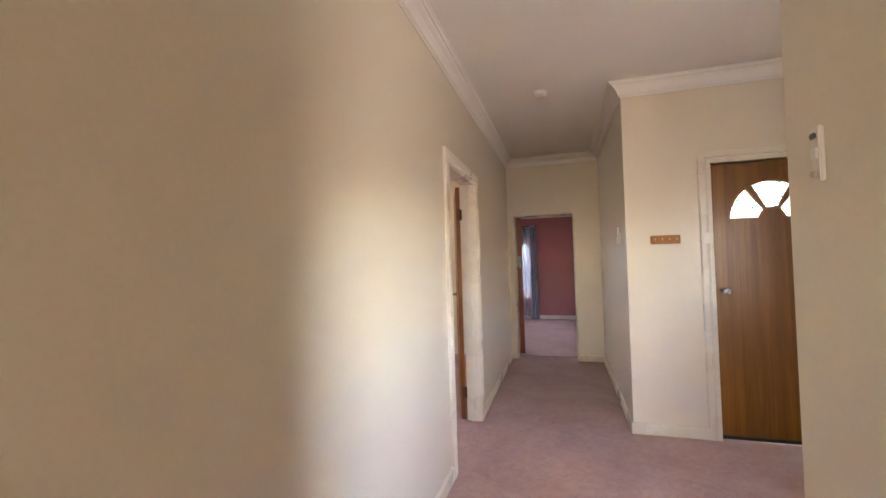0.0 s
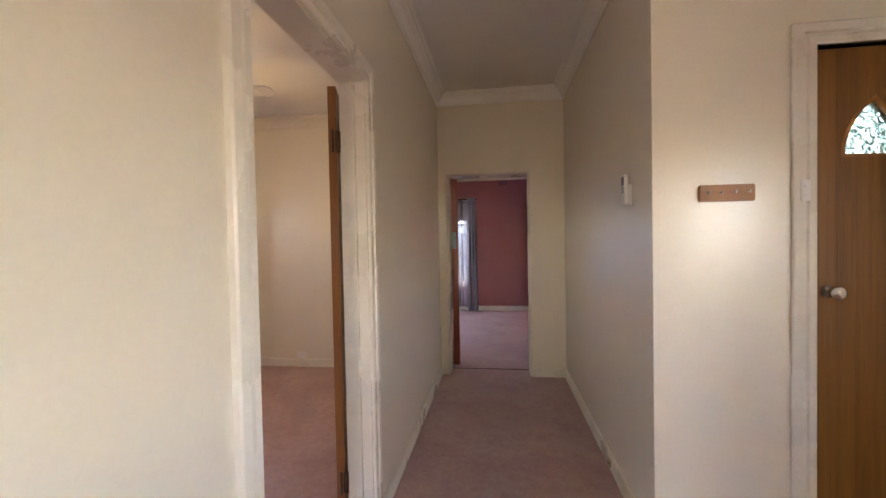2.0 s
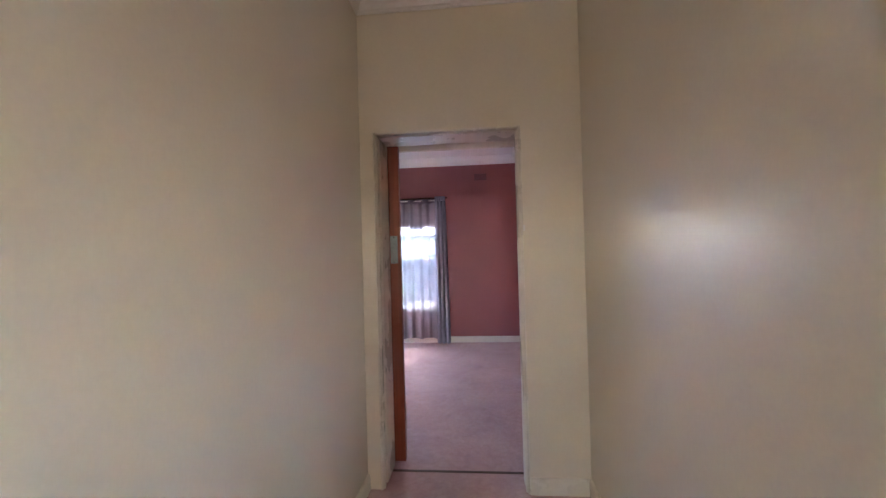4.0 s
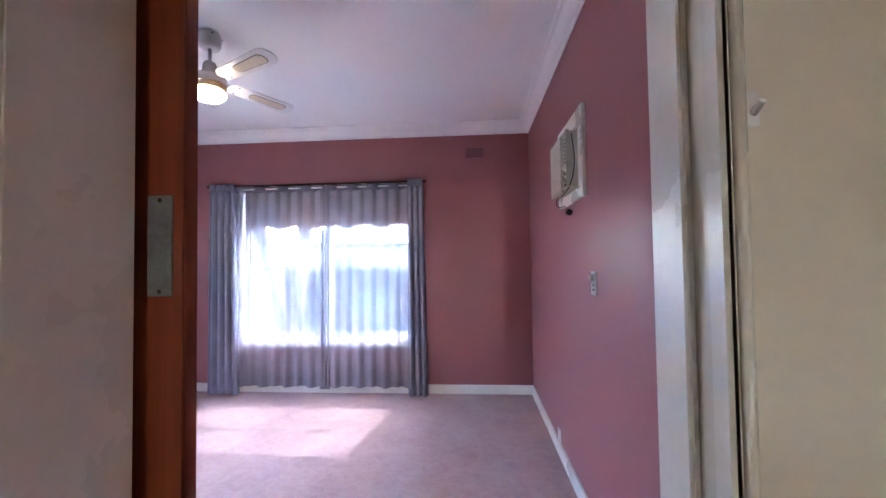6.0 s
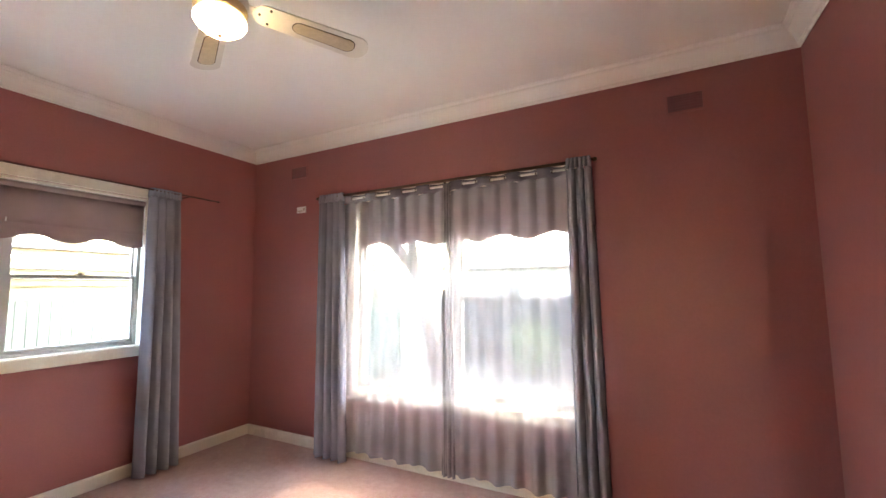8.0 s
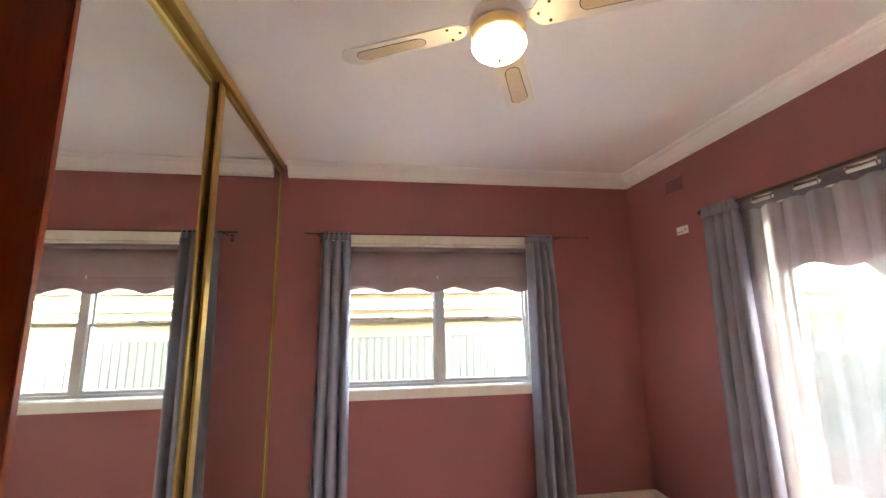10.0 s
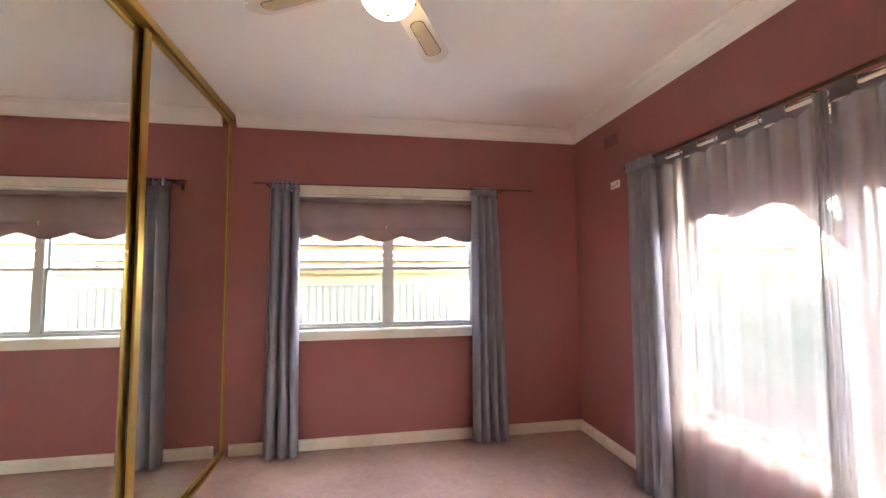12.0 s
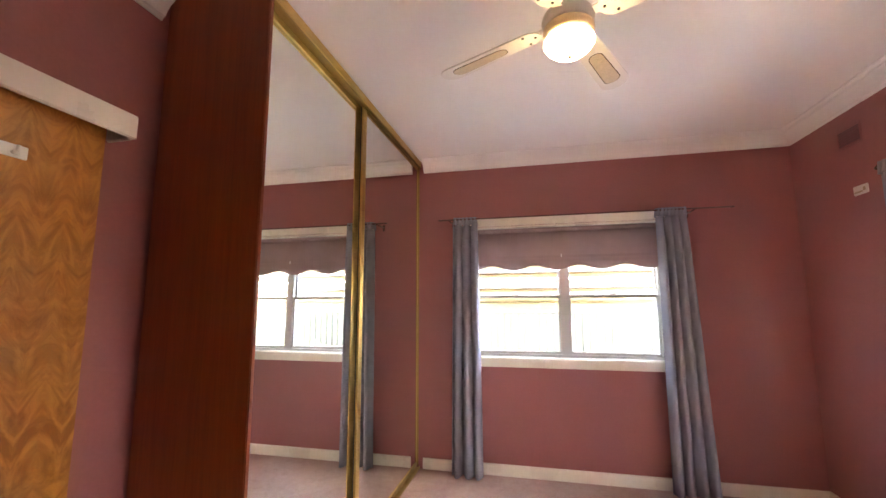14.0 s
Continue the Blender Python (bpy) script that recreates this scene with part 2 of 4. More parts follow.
BLIND = fabric("mauve_taupe_blind_cloth", (0.40, 0.29, 0.28), 0.0, 0.16)
PANE = glass("clear_window_glass")
PATTERNED = glass("obscured_leaf_pattern_glass", (0.12, 0.165, 0.13), 0.1, 0.8)
LAMPGLASS = glowing("lit_opal_glass", (1.0, 0.80, 0.50), 0.4)
LAMPDRUM = glowing("lit_warm_drum_glass", (1.0, 0.74, 0.42), 1.0)
# Darker copy of ROSE: the shade inside the vents is put into the colour.
ROSEDARK = surface("rose_vent_paint_with_shade", (0.22, 0.085, 0.09), 0.5, 0.05, 4, 80, 0.05)
MIRROR, _mt, _mb = nodes_of("silvered_mirror")
_mb.inputs["Base Color"].default_value = (0.86, 0.88, 0.84, 1)
_mb.inputs["Metallic"].default_value = 1.0
_mb.inputs["Roughness"].default_value = 0.015
# Fences, neighbour's house, gutters and ground: colours darkened to curb the glare outdoors.
PALEGREEN = surface("dimmed_pale_green_steel", (0.095, 0.122, 0.102), 0.45, 0.03, 1.0, 30, 0.03)
YELLOW = surface("dimmed_cream_yellow_paint", (0.18, 0.135, 0.06), 0.5, 0.04, 1.0, 30, 0.05)
WHITEOUT = surface("dimmed_white_paint", (0.30, 0.295, 0.28), 0.4, 0.02, 1.0, 30, 0.03)
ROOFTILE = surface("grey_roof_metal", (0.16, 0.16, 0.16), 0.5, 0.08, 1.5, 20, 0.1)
GREYSTEEL = surface("dimmed_blue_grey_steel", (0.03, 0.037, 0.043), 0.45, 0.05, 1.0, 30, 0.04)
CONCRETE = surface("pale_bounce_concrete", (0.48, 0.46, 0.42), 0.85, 0.1, 0.8, 30, 0.3, 0.01)
PAVING = surface("dimmed_dry_ground", (0.045, 0.043, 0.040), 0.9, 0.12, 0.4, 8, 0.4, 0.02)
BARK = surface("grey_brown_bark", (0.20, 0.16, 0.13), 0.9, 0.2, 3, 25, 0.8, 0.03)
LEAF = surface("grey_green_leaves", (0.09, 0.13, 0.05), 0.6, 0.25, 3, 25, 0.2)


# ---- mesh helpers ----
def box(bm, a, b, bevel=0.0):
    lo = [min(a[i], b[i]) for i in range(3)]
    hi = [max(a[i], b[i]) for i in range(3)]
    got = bmesh.ops.create_cube(bm, size=1)
    for v in got["verts"]:
        v.co = [lo[i] + (v.co[i] + 0.5) * (hi[i] - lo[i]) for i in range(3)]
    if bevel:
        edges = {e for v in got["verts"] for e in v.link_edges}
        bmesh.ops.bevel(bm, geom=list(edges), offset=bevel, segments=2, affect="EDGES", clamp_overlap=True)
    return bm


def boxed(a, b, bevel=0.003):
    return box(bmesh.new(), a, b, bevel)


def lathe(profile, seg=32, centre=(0, 0, 0)):
    """A turned body from (radius, z) points, about the upright through centre."""
    bm = bmesh.new()
    rings = []
    for r, z in profile:
        rings.append([bm.verts.new((centre[0] + max(r, 1e-4) * math.cos(2 * math.pi * i / seg), centre[1] + max(r, 1e-4) * math.sin(2 * math.pi * i / seg), centre[2] + z)) for i in range(seg)])
    for p, q in zip(rings, rings[1:]):
        for i in range(seg):
            bm.faces.new((p[i], p[(i + 1) % seg], q[(i + 1) % seg], q[i]))
    bm.faces.new(rings[0][::-1])
    bm.faces.new(rings[-1])
    bmesh.ops.recalc_face_normals(bm, faces=bm.faces)
    for f in bm.faces:
        f.smooth = len(f.verts) == 4
    return bm


def rod(bm, p, q, r, seg=12, r2=None):
    p, q = Vector(p), Vector(q)
    m = Matrix.Translation((p + q) / 2) @ (q - p).to_track_quat("Z", "Y").to_matrix().to_4x4()
    got = bmesh.ops.create_cone(bm, cap_ends=True, segments=seg, radius1=r, radius2=r if r2 is None else r2, depth=(q - p).length, matrix=m)
    for f in {f for v in got["verts"] for f in v.link_faces}:
        f.smooth = len(f.verts) == 4
    return bm


def prism(outline, a, b, lay):
    """A flat outline of (u, v), drawn from depth a to depth b; lay(u, v, d) gives the place."""
    bm = bmesh.new()
    lo = [bm.verts.new(lay(u, v, a)) for u, v in outline]
    hi = [bm.verts.new(lay(u, v, b)) for u, v in outline]
    n = len(outline)
    bm.faces.new(lo)
    bm.faces.new(hi[::-1])
    for i in range(n):
        bm.faces.new((lo[i], hi[i], hi[(i + 1) % n], lo[(i + 1) % n]))
    bmesh.ops.recalc_face_normals(bm, faces=bm.faces)
    return bm


def part(name, bm, material, parent=None, label="", smooth=False, thick=0.0):
    me = bpy.data.meshes.new(name)
    bm.to_mesh(me)
    bm.free()
    me.materials.append(material)
    if smooth:
        me.polygons.foreach_set("use_smooth", [True] * len(me.polygons))
    ob = new(name, me)
    if thick:
        shell = ob.modifiers.new("thickness", "SOLIDIFY")
        shell.thickness, shell.offset = thick, 0.0
    if parent is not None:
        ob.parent = parent
        ob.matrix_parent_inverse = parent.matrix_basis.inverted()
    if label:
        ob["label"] = label
    return ob


def thing(name, place, label, category, group="", kind=""):
    ob = new(name)
    ob.empty_display_size = 0.05
    ob.matrix_basis = Matrix.Translation(place)
    return tagged(ob, label, category, group, kind)


def structure(name, bm, material, label, category="wall"):
    return tagged(part(name, bm, material), label, category, kind="structure")


def wall(name, flat, d0, d1, u0, u1, z0, z1, holes, material, label):
    """A wall slab across axis flat (0: x, 1: y) from d0 to d1, with openings (u0, u1, z0, z1) right through it."""
    bm = bmesh.new()
    us = sorted({u0, u1, *[c for h in holes for c in h[:2]]})
    zs = sorted({z0, z1, *[c for h in holes for c in h[2:]]})
    for ua, ub in zip(us, us[1:]):
        run = None
        for za, zb in zip(zs, zs[1:]):
            um, zm = (ua + ub) / 2, (za + zb) / 2
            if any(h[0] < um < h[1] and h[2] < zm < h[3] for h in holes):
                continue
            a, b = ((d0, ua, za), (d1, ub, zb)) if flat == 0 else ((ua, d0, za), (ub, d1, zb))
            box(bm, a, b)
    bmesh.ops.remove_doubles(bm, verts=bm.verts, dist=1e-5)
    return structure(name, bm, material, label)


def strip(profile, pts, closed, z):
    """A moulding of (offset from the wall, height) drawn along wall corners with the room on the left hand."""
    bm = bmesh.new()
    pts = [Vector(p) for p in pts]
    n = len(pts)
    rings = []
    for i, p in enumerate(pts):
        ns = []
        for j in ((i - 1, i), (i, i + 1)):
            if closed or (0 <= j[0] and j[1] < n):
                d = (pts[j[1] % n] - pts[j[0] % n]).normalized()
                ns.append(Vector((-d.y, d.x)))
        m = ns[0] if len(ns) == 1 else (ns[0] + ns[1]) / (1 + ns[0].dot(ns[1]))
        rings.append([bm.verts.new((p.x + m.x * o, p.y + m.y * o, z + h)) for o, h in profile])
    k = len(profile)
    for i in range(n if closed else n - 1):
        p, q = rings[i], rings[(i + 1) % n]
        for j in range(k):
            bm.faces.new((p[j], q[j], q[(j + 1) % k], p[(j + 1) % k]))
    if not closed:
        bm.faces.new(rings[0])
        bm.faces.new(rings[-1][::-1])
    bmesh.ops.recalc_face_normals(bm, faces=bm.faces)
    return bm


# ---- the large structure ----
HALL_H, BED_H, TOP = 2.87, 2.775, 3.0
BX0, BX1, BY0, BY1 = -3.085, 1.265, 0.12, 3.68
wall("wall_hall_left", 0, -0.12, 0.0, -11.0, -0.001, 0, TOP, [(-3.383, -2.477, 0, 2.135)], CREAM, "smooth cream painted hallway wall with a doorway")
wall("wall_second_room_end", 1, 0.0, 0.06, -3.27, 1.25, 0, TOP, [(0.075, 0.975, 0, 2.06)], CREAM, "cream painted far wall of the second room")
wall("wall_hall_end", 1, -0.15, -0.001, 0.001, 1.259, 0, TOP, [(0.09, 0.916, 0, 2.062)], CREAM, "cream painted wall at the end of the hallway")
wall("wall_bedroom_south", 1, 0.06, BY0, BX0, 1.40, 0, TOP, [(0.075, 0.975, 0, 2.06)], ROSE, "dusty rose painted bedroom wall with the doorway")
wall("wall_hall_right", 0, 1.26, 1.37, -2.46, 0.06, 0, TOP, [], CREAM, "cream satin painted hallway wall")
wall("wall_entry", 1, -2.46, -2.34, 1.37, 3.0, 0, TOP, [(1.885, 2.74, 0, 2.15)], CREAM, "cream painted entry wall around the front door")
# The opening in this wall is added to hold the foyer lamp.
wall("wall_foyer_right", 0, 2.89, 3.0, -11.0, -2.46, 0, TOP, [(-5.55, -4.85, 1.15, 1.95)], CREAM, "cream painted entry side wall")
wall("wall_pier", 0, 1.25, 1.37, -11.0, -5.0, 0, TOP, [], CREAM, "cream painted end of a hallway wall")
# Unseen end wall, set far back and opened for the second lamp.
wall("wall_back", 1, -11.1, -11.0, -0.12, 3.0, 0, TOP, [(0.42, 0.82, 1.2, 2.0)], CREAM, "unseen cream wall added behind the hallway, with a lamp opening")
wall("wall_second_room_left", 0, -3.27, -3.15, -3.8, -0.001, 0, TOP, [(-3.45, -2.6, 0.89, 2.11)], CREAM, "cream painted wall of the second room with a window")
wall("wall_second_room_south", 1, -3.92, -3.8, -3.27, -0.12, 0, TOP, [], CREAM, "plain cream wall of the second room")
wall("wall_bedroom_left", 0, BX0 - 0.2, BX0, 0.06, BY1 + 0.2, 0, TOP, [(1.10, 2.70, 0.96, 2.115)], ROSE, "dusty rose painted bedroom wall with a wide window")
wall("wall_bedroom_window", 1, BY1, BY1 + 0.2, BX0, 1.40, 0, TOP, [(-1.80, 0.04, 0.55, 2.115)], ROSE, "dusty rose painted bedroom wall with the curtained window")
wall("wall_bedroom_right", 0, BX1, 1.40, BY0, BY1, 0, TOP, [(1.66, 2.08, 1.73, 2.06)], ROSE, "dusty rose satin painted bedroom wall")
structure("floor_hall", boxed((-3.27, -11.1, -0.1), (3.0, 0.058, 0), 0), CARPET, "worn dusty pink hallway carpet", "carpet")
structure("floor_bedroom", boxed((BX0, 0.062, -0.1), (1.40, BY1, 0), 0), CARPET, "faded dusty pink bedroom carpet", "carpet")
structure("threshold_strip", boxed((0.076, 0.045, 0.0), (0.974, 0.068, 0.004), 0.0015), BRONZE, "thin dark carpet joining strip in the doorway", "trim")
structure("ceiling_hall", boxed((-0.12, -11.1, HALL_H), (3.0, 0.06, HALL_H + 0.1), 0), CEIL, "flat white hallway ceiling", "ceiling")
structure("ceiling_second_room", boxed((-3.27, -3.92, BED_H), (-0.12, 0.0, BED_H + 0.1), 0), CEIL, "flat white second room ceiling", "ceiling")
structure("ceiling_bedroom", boxed((BX0, BY0, BED_H), (BX1, BY1, BED_H + 0.1), 0), CEIL, "flat white bedroom ceiling", "ceiling")
structure("roof", boxed((-3.5, -11.2, TOP), (3.1, 4.1, TOP + 0.12), 0), ROOFTILE, "plain roof over the rooms", "roof")

COVE = [(0, -0.115), (0.008, -0.115), (0.012, -0.102), (0.022, -0.098), (0.03, -0.075), (0.045, -0.052), (0.066, -0.034), (0.07, -0.024), (0.084, -0.022), (0.09, -0.012), (0.098, -0.01), (0.098, -0.0005), (0, -0.0005)]
SKIRT = [(0, 0), (0.016, 0), (0.016, 0.076), (0.011, 0.088), (0, 0.09)]
HALL_PLAN = [(0, -11.0), (1.25, -11.0), (1.25, -5.0), (1.37, -5.0), (1.37, -11.0), (2.89, -11.0), (2.89, -2.46), (1.26, -2.46), (1.26, -0.15), (0, -0.15)]
structure("cornice_hall", strip(COVE, HALL_PLAN, True, HALL_H), CEIL, "white stepped plaster cornice of the hallway", "cornice")
structure("cornice_bedroom", strip(COVE, [(-0.76, BY0), (BX1, BY0), (BX1, BY1), (BX0, BY1), (BX0, 0.665)], False, BED_H), CEIL, "white stepped plaster cornice of the bedroom", "cornice")
structure("cornice_second_room", strip(COVE, [(-3.15, -3.8), (-0.12, -3.8), (-0.12, 0), (-3.15, 0)], True, BED_H), CREAM, "cream plaster cornice of the second room", "cornice")
for pts in ([(0, -0.152), (0, -2.39)], [(0, -3.475), (0, -11.0), (1.25, -11.0), (1.25, -5.0), (1.37, -5.0), (1.37, -11.0), (2.89, -11.0), (2.89, -2.46), (2.82, -2.46)],
            [(1.80, -2.46), (1.26, -2.46), (1.26, -0.15), (0.926, -0.15)], [(0.98, BY0), (BX1, BY0), (BX1, BY1), (BX0, BY1), (BX0, 0.665)],
            [(-0.755, BY0), (0.03, BY0)], [(-0.12, -2.38), (-0.12, 0), (-3.15, 0), (-3.15, -3.8), (-0.12, -3.8), (-0.12, -3.48)]):
    structure("baseboard", strip(SKIRT, pts, False, 0), TRIM, "cream gloss painted skirting board", "skirting")


# ---- door frames ----
def architrave(name, lay, u0, u1, top, w, label, sides=(True, True)):
    """Fluted timber casing around an opening; lay(u, d, z) with d out from the wall face into the room."""
    root = thing(name, lay((u0 + u1) / 2, 0, 0), label, "door frame", kind="structure")
    prof = [(0, 0), (0, 0.014), (0.006, 0.018), (w * 0.34, 0.018), (w * 0.40, 0.009), (w * 0.5, 0.009), (w * 0.56, 0.021), (w - 0.006, 0.021), (w, 0.016), (w, 0)]
    for side, u, s in ((sides[0], u0, -1), (sides[1], u1, 1)):
        if not side:
            continue
        bm = bmesh.new()
        lo = [bm.verts.new(lay(u + s * o, d, 0)) for o, d in prof]
        hi = [bm.verts.new(lay(u + s * o, d, top + o)) for o, d in prof]
        k = len(prof)
        for j in range(k):
            bm.faces.new((lo[j], lo[(j + 1) % k], hi[(j + 1) % k], hi[j]))
        bm.faces.new(lo)
        bm.faces.new(hi)
        bmesh.ops.recalc_face_normals(bm, faces=bm.faces)
        part("casing", bm, TRIM, root)
    bm = bmesh.new()
    a = [bm.verts.new(lay(u0 - o, d, top + o)) for o, d in prof]
    b = [bm.verts.new(lay(u1 + o, d, top + o)) for o, d in prof]
    k = len(prof)
    for j in range(k):
        bm.faces.new((a[j], a[(j + 1) % k], b[(j + 1) % k], b[j]))
    bm.faces.new(a)
    bm.faces.new(b)
    bmesh.ops.recalc_face_normals(bm, faces=bm.faces)
    part("head_casing", bm, TRIM, root)
    return root


def lining(root, lay, u0, u1, top, depth, stop):
    """Jambs and head inside an opening, with a door stop; d runs out of the room through the wall."""
    for u, s in ((u0, 1), (u1, -1)):
        bm = boxed(lay(u - s * 0.004, 0.002, 0), lay(u + s * 0.012, -depth, top), 0.002)
        if stop:
            box(bm, lay(u + s * 0.0125, -stop, 0), lay(u + s * 0.026, -stop - 0.03, top - 0.012), 0.002)
        part("jamb", bm, TRIM, root)
    bm = boxed(lay(u0 + 0.0125, 0.002, top - 0.012), lay(u1 - 0.0125, -depth, top + 0.004), 0.002)
    part("head_jamb", bm, TRIM, root)


end_frame = thing("door_frame_bedroom", (0.49, -0.08, 0), "cream gloss painted grooved lining of the bedroom doorway", "door frame", kind="structure")
for x, s, far in ((0.102, 1, 0.122), (0.904, -1, -0.002)):
    part("jamb", boxed((x - s * 0.0115, -0.082, 0), (x, far, 2.05), 0.004), TRIM, end_frame)
    part("stop_bead", boxed((x - s * 0.0115, -0.156, 0), (x, -0.121, 2.05), 0.006), TRIM, end_frame)
    part("edge_bead", rod(bmesh.new(), (x - s * 0.0165, -0.152, 0), (x - s * 0.0165, -0.152, 2.06), 0.006, 12), TRIM, end_frame)
part("head_jamb", boxed((0.091, -0.082, 2.0505), (0.915, 0.122, 2.0595), 0.002), TRIM, end_frame)
part("head_bead", boxed((0.091, -0.156, 2.0505), (0.915, -0.121, 2.0615), 0.004), TRIM, end_frame)
left_lay = lambda u, d, z: (d, u, z)
left_frame = architrave("door_frame_second_room", left_lay, -3.383, -2.477, 2.135, 0.09, "cream painted fluted casing of the side doorway")
lining(left_frame, left_lay, -3.387, -2.473, 2.139, 0.122, 0.045)
entry_lay = lambda u, d, z: (u, -2.46 - d, z)
entry_frame = architrave("door_frame_entry", entry_lay, 1.885, 2.74, 2.15, 0.088, "cream painted casing around the front door")
lining(entry_frame, entry_lay, 1.873, 2.752, 2.162, 0.12, 0.05)


# ---- windows ----
def window(name, lay, u0, u1, z0, z1, mull, meet, label):
    """Two double-hung sashes side by side; lay(u, d, z), d out of the room from the wall's inner face."""
    root = thing(name, lay((u0 + u1) / 2, 0.1, z0), label, "window", kind="structure")
    for a, b in (((u0, 0.06, z0), (u0 + 0.035, 0.15, z1)), ((u1 - 0.035, 0.06, z0), (u1, 0.15, z1)), ((mull - 0.035, 0.06, z0 + 0.03), (mull + 0.035, 0.15, z1 - 0.03))):
        part("frame_post", boxed(lay(*a), lay(*b), 0.004), ALU, root)
    part("frame_head", boxed(lay(u0 + 0.035, 0.06, z1 - 0.03), lay(u1 - 0.035, 0.15, z1), 0.004), ALU, root)
    part("frame_foot", boxed(lay(u0 + 0.035, 0.06, z0), lay(u1 - 0.035, 0.15, z0 + 0.03), 0.004), ALU, root)
    for a, b in ((u0 + 0.036, mull - 0.036), (mull + 0.036, u1 - 0.036)):
        for lo, hi, d in ((z0 + 0.031, meet + 0.012, 0.075), (meet - 0.012, z1 - 0.031, 0.105)):
            w = 0.014
            bm = bmesh.new()
            box(bm, lay(a, d, lo), lay(a + w, d + 0.024, hi), 0.002)
            box(bm, lay(b - w, d, lo), lay(b, d + 0.024, hi), 0.002)
            box(bm, lay(a + w, d, lo), lay(b - w, d + 0.024, lo + 0.024), 0.002)
            box(bm, lay(a + w, d, hi - 0.024), lay(b - w, d + 0.024, hi), 0.002)
            sash = part("sash", bm, ALU, root)
            p = part("pane", boxed(lay(a + w - 0.004, d + 0.01, lo + 0.02), lay(b - w + 0.004, d + 0.014, hi - 0.02), 0), PANE, sash, "clear glass pane")
            p.visible_shadow = False
        c = (a + b) / 2
        bm = boxed(lay(c - 0.03, 0.06, meet + 0.013), lay(c + 0.03, 0.078, meet + 0.02), 0.002)
        box(bm, lay(c - 0.008, 0.062, meet + 0.02), lay(c + 0.035, 0.074, meet + 0.03), 0.002)
        part("sash_catch", bm, BRONZE, root, "small bronze sash catch")
    for u, s in ((u0, -1), (u1, 1)):
        part("reveal", boxed(lay(u, 0.001, z0), lay(u - s * 0.012, 0.06, z1), 0.002), TRIM, root)
    part("head_reveal", boxed(lay(u0 + 0.013, 0.001, z1 - 0.012), lay(u1 - 0.013, 0.06, z1), 0.002), TRIM, root)
    part("window_sill", boxed(lay(u0 - 0.05, -0.03, z0 - 0.075), lay(u1 + 0.05, -0.0005, z0 + 0.002), 0.006), TRIM, root, "cream painted window sill")
    part("sill_board", boxed(lay(u0 + 0.013, 0.0, z0), lay(u1 - 0.013, 0.06, z0 + 0.006), 0.002), TRIM, root)
    for u, s in ((u0, -1), (u1, 1)):
        part("side_casing", boxed(lay(u + s * 0.002, -0.016, z0 + 0.003), lay(u + s * 0.06, -0.0005, z1), 0.004), TRIM, root)
    part("head_casing", boxed(lay(u0 - 0.06, -0.022, z1 + 0.001), lay(u1 + 0.06, -0.0005, z1 + 0.075), 0.004), TRIM, root)
    return root


front_at = lambda u, d, z: (u, BY1 + d, z)
side_at = lambda u, d, z: (BX0 - d, u, z)
second_at = lambda u, d, z: (-3.15 - d, u, z)
window("window_1", front_at, -1.80, 0.04, 0.55, 2.115, -0.87, 1.305, "wide double-hung window behind sheer curtains")
window("window_2", side_at, 1.10, 2.70, 0.96, 2.115, 1.915, 1.485, "wide double-hung window with a grey frame facing a fence")
window("window_3", second_at, -3.45, -2.6, 0.89, 2.11, -3.025, 1.5, "double-hung window of the second room")


# ---- blinds, curtains, rods ----
def scalloped_blind(lay, u0, u1, top, hem, period, label):
    """Roller blind with a wavy hem, its seam and its pull."""
    root = thing("roller_blind", lay((u0 + u1) / 2, 0.03, hem), label, "blind")
    n = 120
    bm = bmesh.new()
    rows = []
    for z in (top, hem + 0.16, hem + 0.105, hem + 0.10, hem + 0.06, None):
        row = []
        for i in range(n + 1):
            u = u0 + (u1 - u0) * i / n
            zz = hem + 0.021 * math.cos(2 * math.pi * (u - u0) / period - math.pi) if z is None else z
            row.append(bm.verts.new(lay(u, 0.03 - (0.003 if z == hem + 0.105 else 0), zz)))
        rows.append(row)
    for p, q in zip(rows, rows[1:]):
        for i in range(n):
            bm.faces.new((p[i], p[i + 1], q[i + 1], q[i]))
    part("blind_cloth", bm, BLIND, root, smooth=True, thick=0.0025)
    part("roller", rod(bmesh.new(), lay(u0, 0.03, top + 0.018), lay(u1, 0.03, top + 0.018), 0.019, 16), BLIND, root)
    bm = boxed(lay(u0, 0.012, hem + 0.085), lay(u1, 0.022, hem + 0.108), 0.003)
    part("hem_bar", bm, BLIND, root)
    c = (u0 + u1) / 2
    part("pull", rod(bmesh.new(), lay(c, 0.012, hem + 0.09), lay(c, 0.012, hem + 0.118), 0.004), WHITEP, root, "small white pull")
    return root


scalloped_blind(front_at, -1.76, 0.0, 2.06, 1.735, 0.37, "half-lowered mauve taupe blind with a scalloped hem")
scalloped_blind(side_at, 1.115, 2.685, 2.055, 1.735, 0.372, "half-lowered mauve taupe blind with a scalloped hem in the grey window")


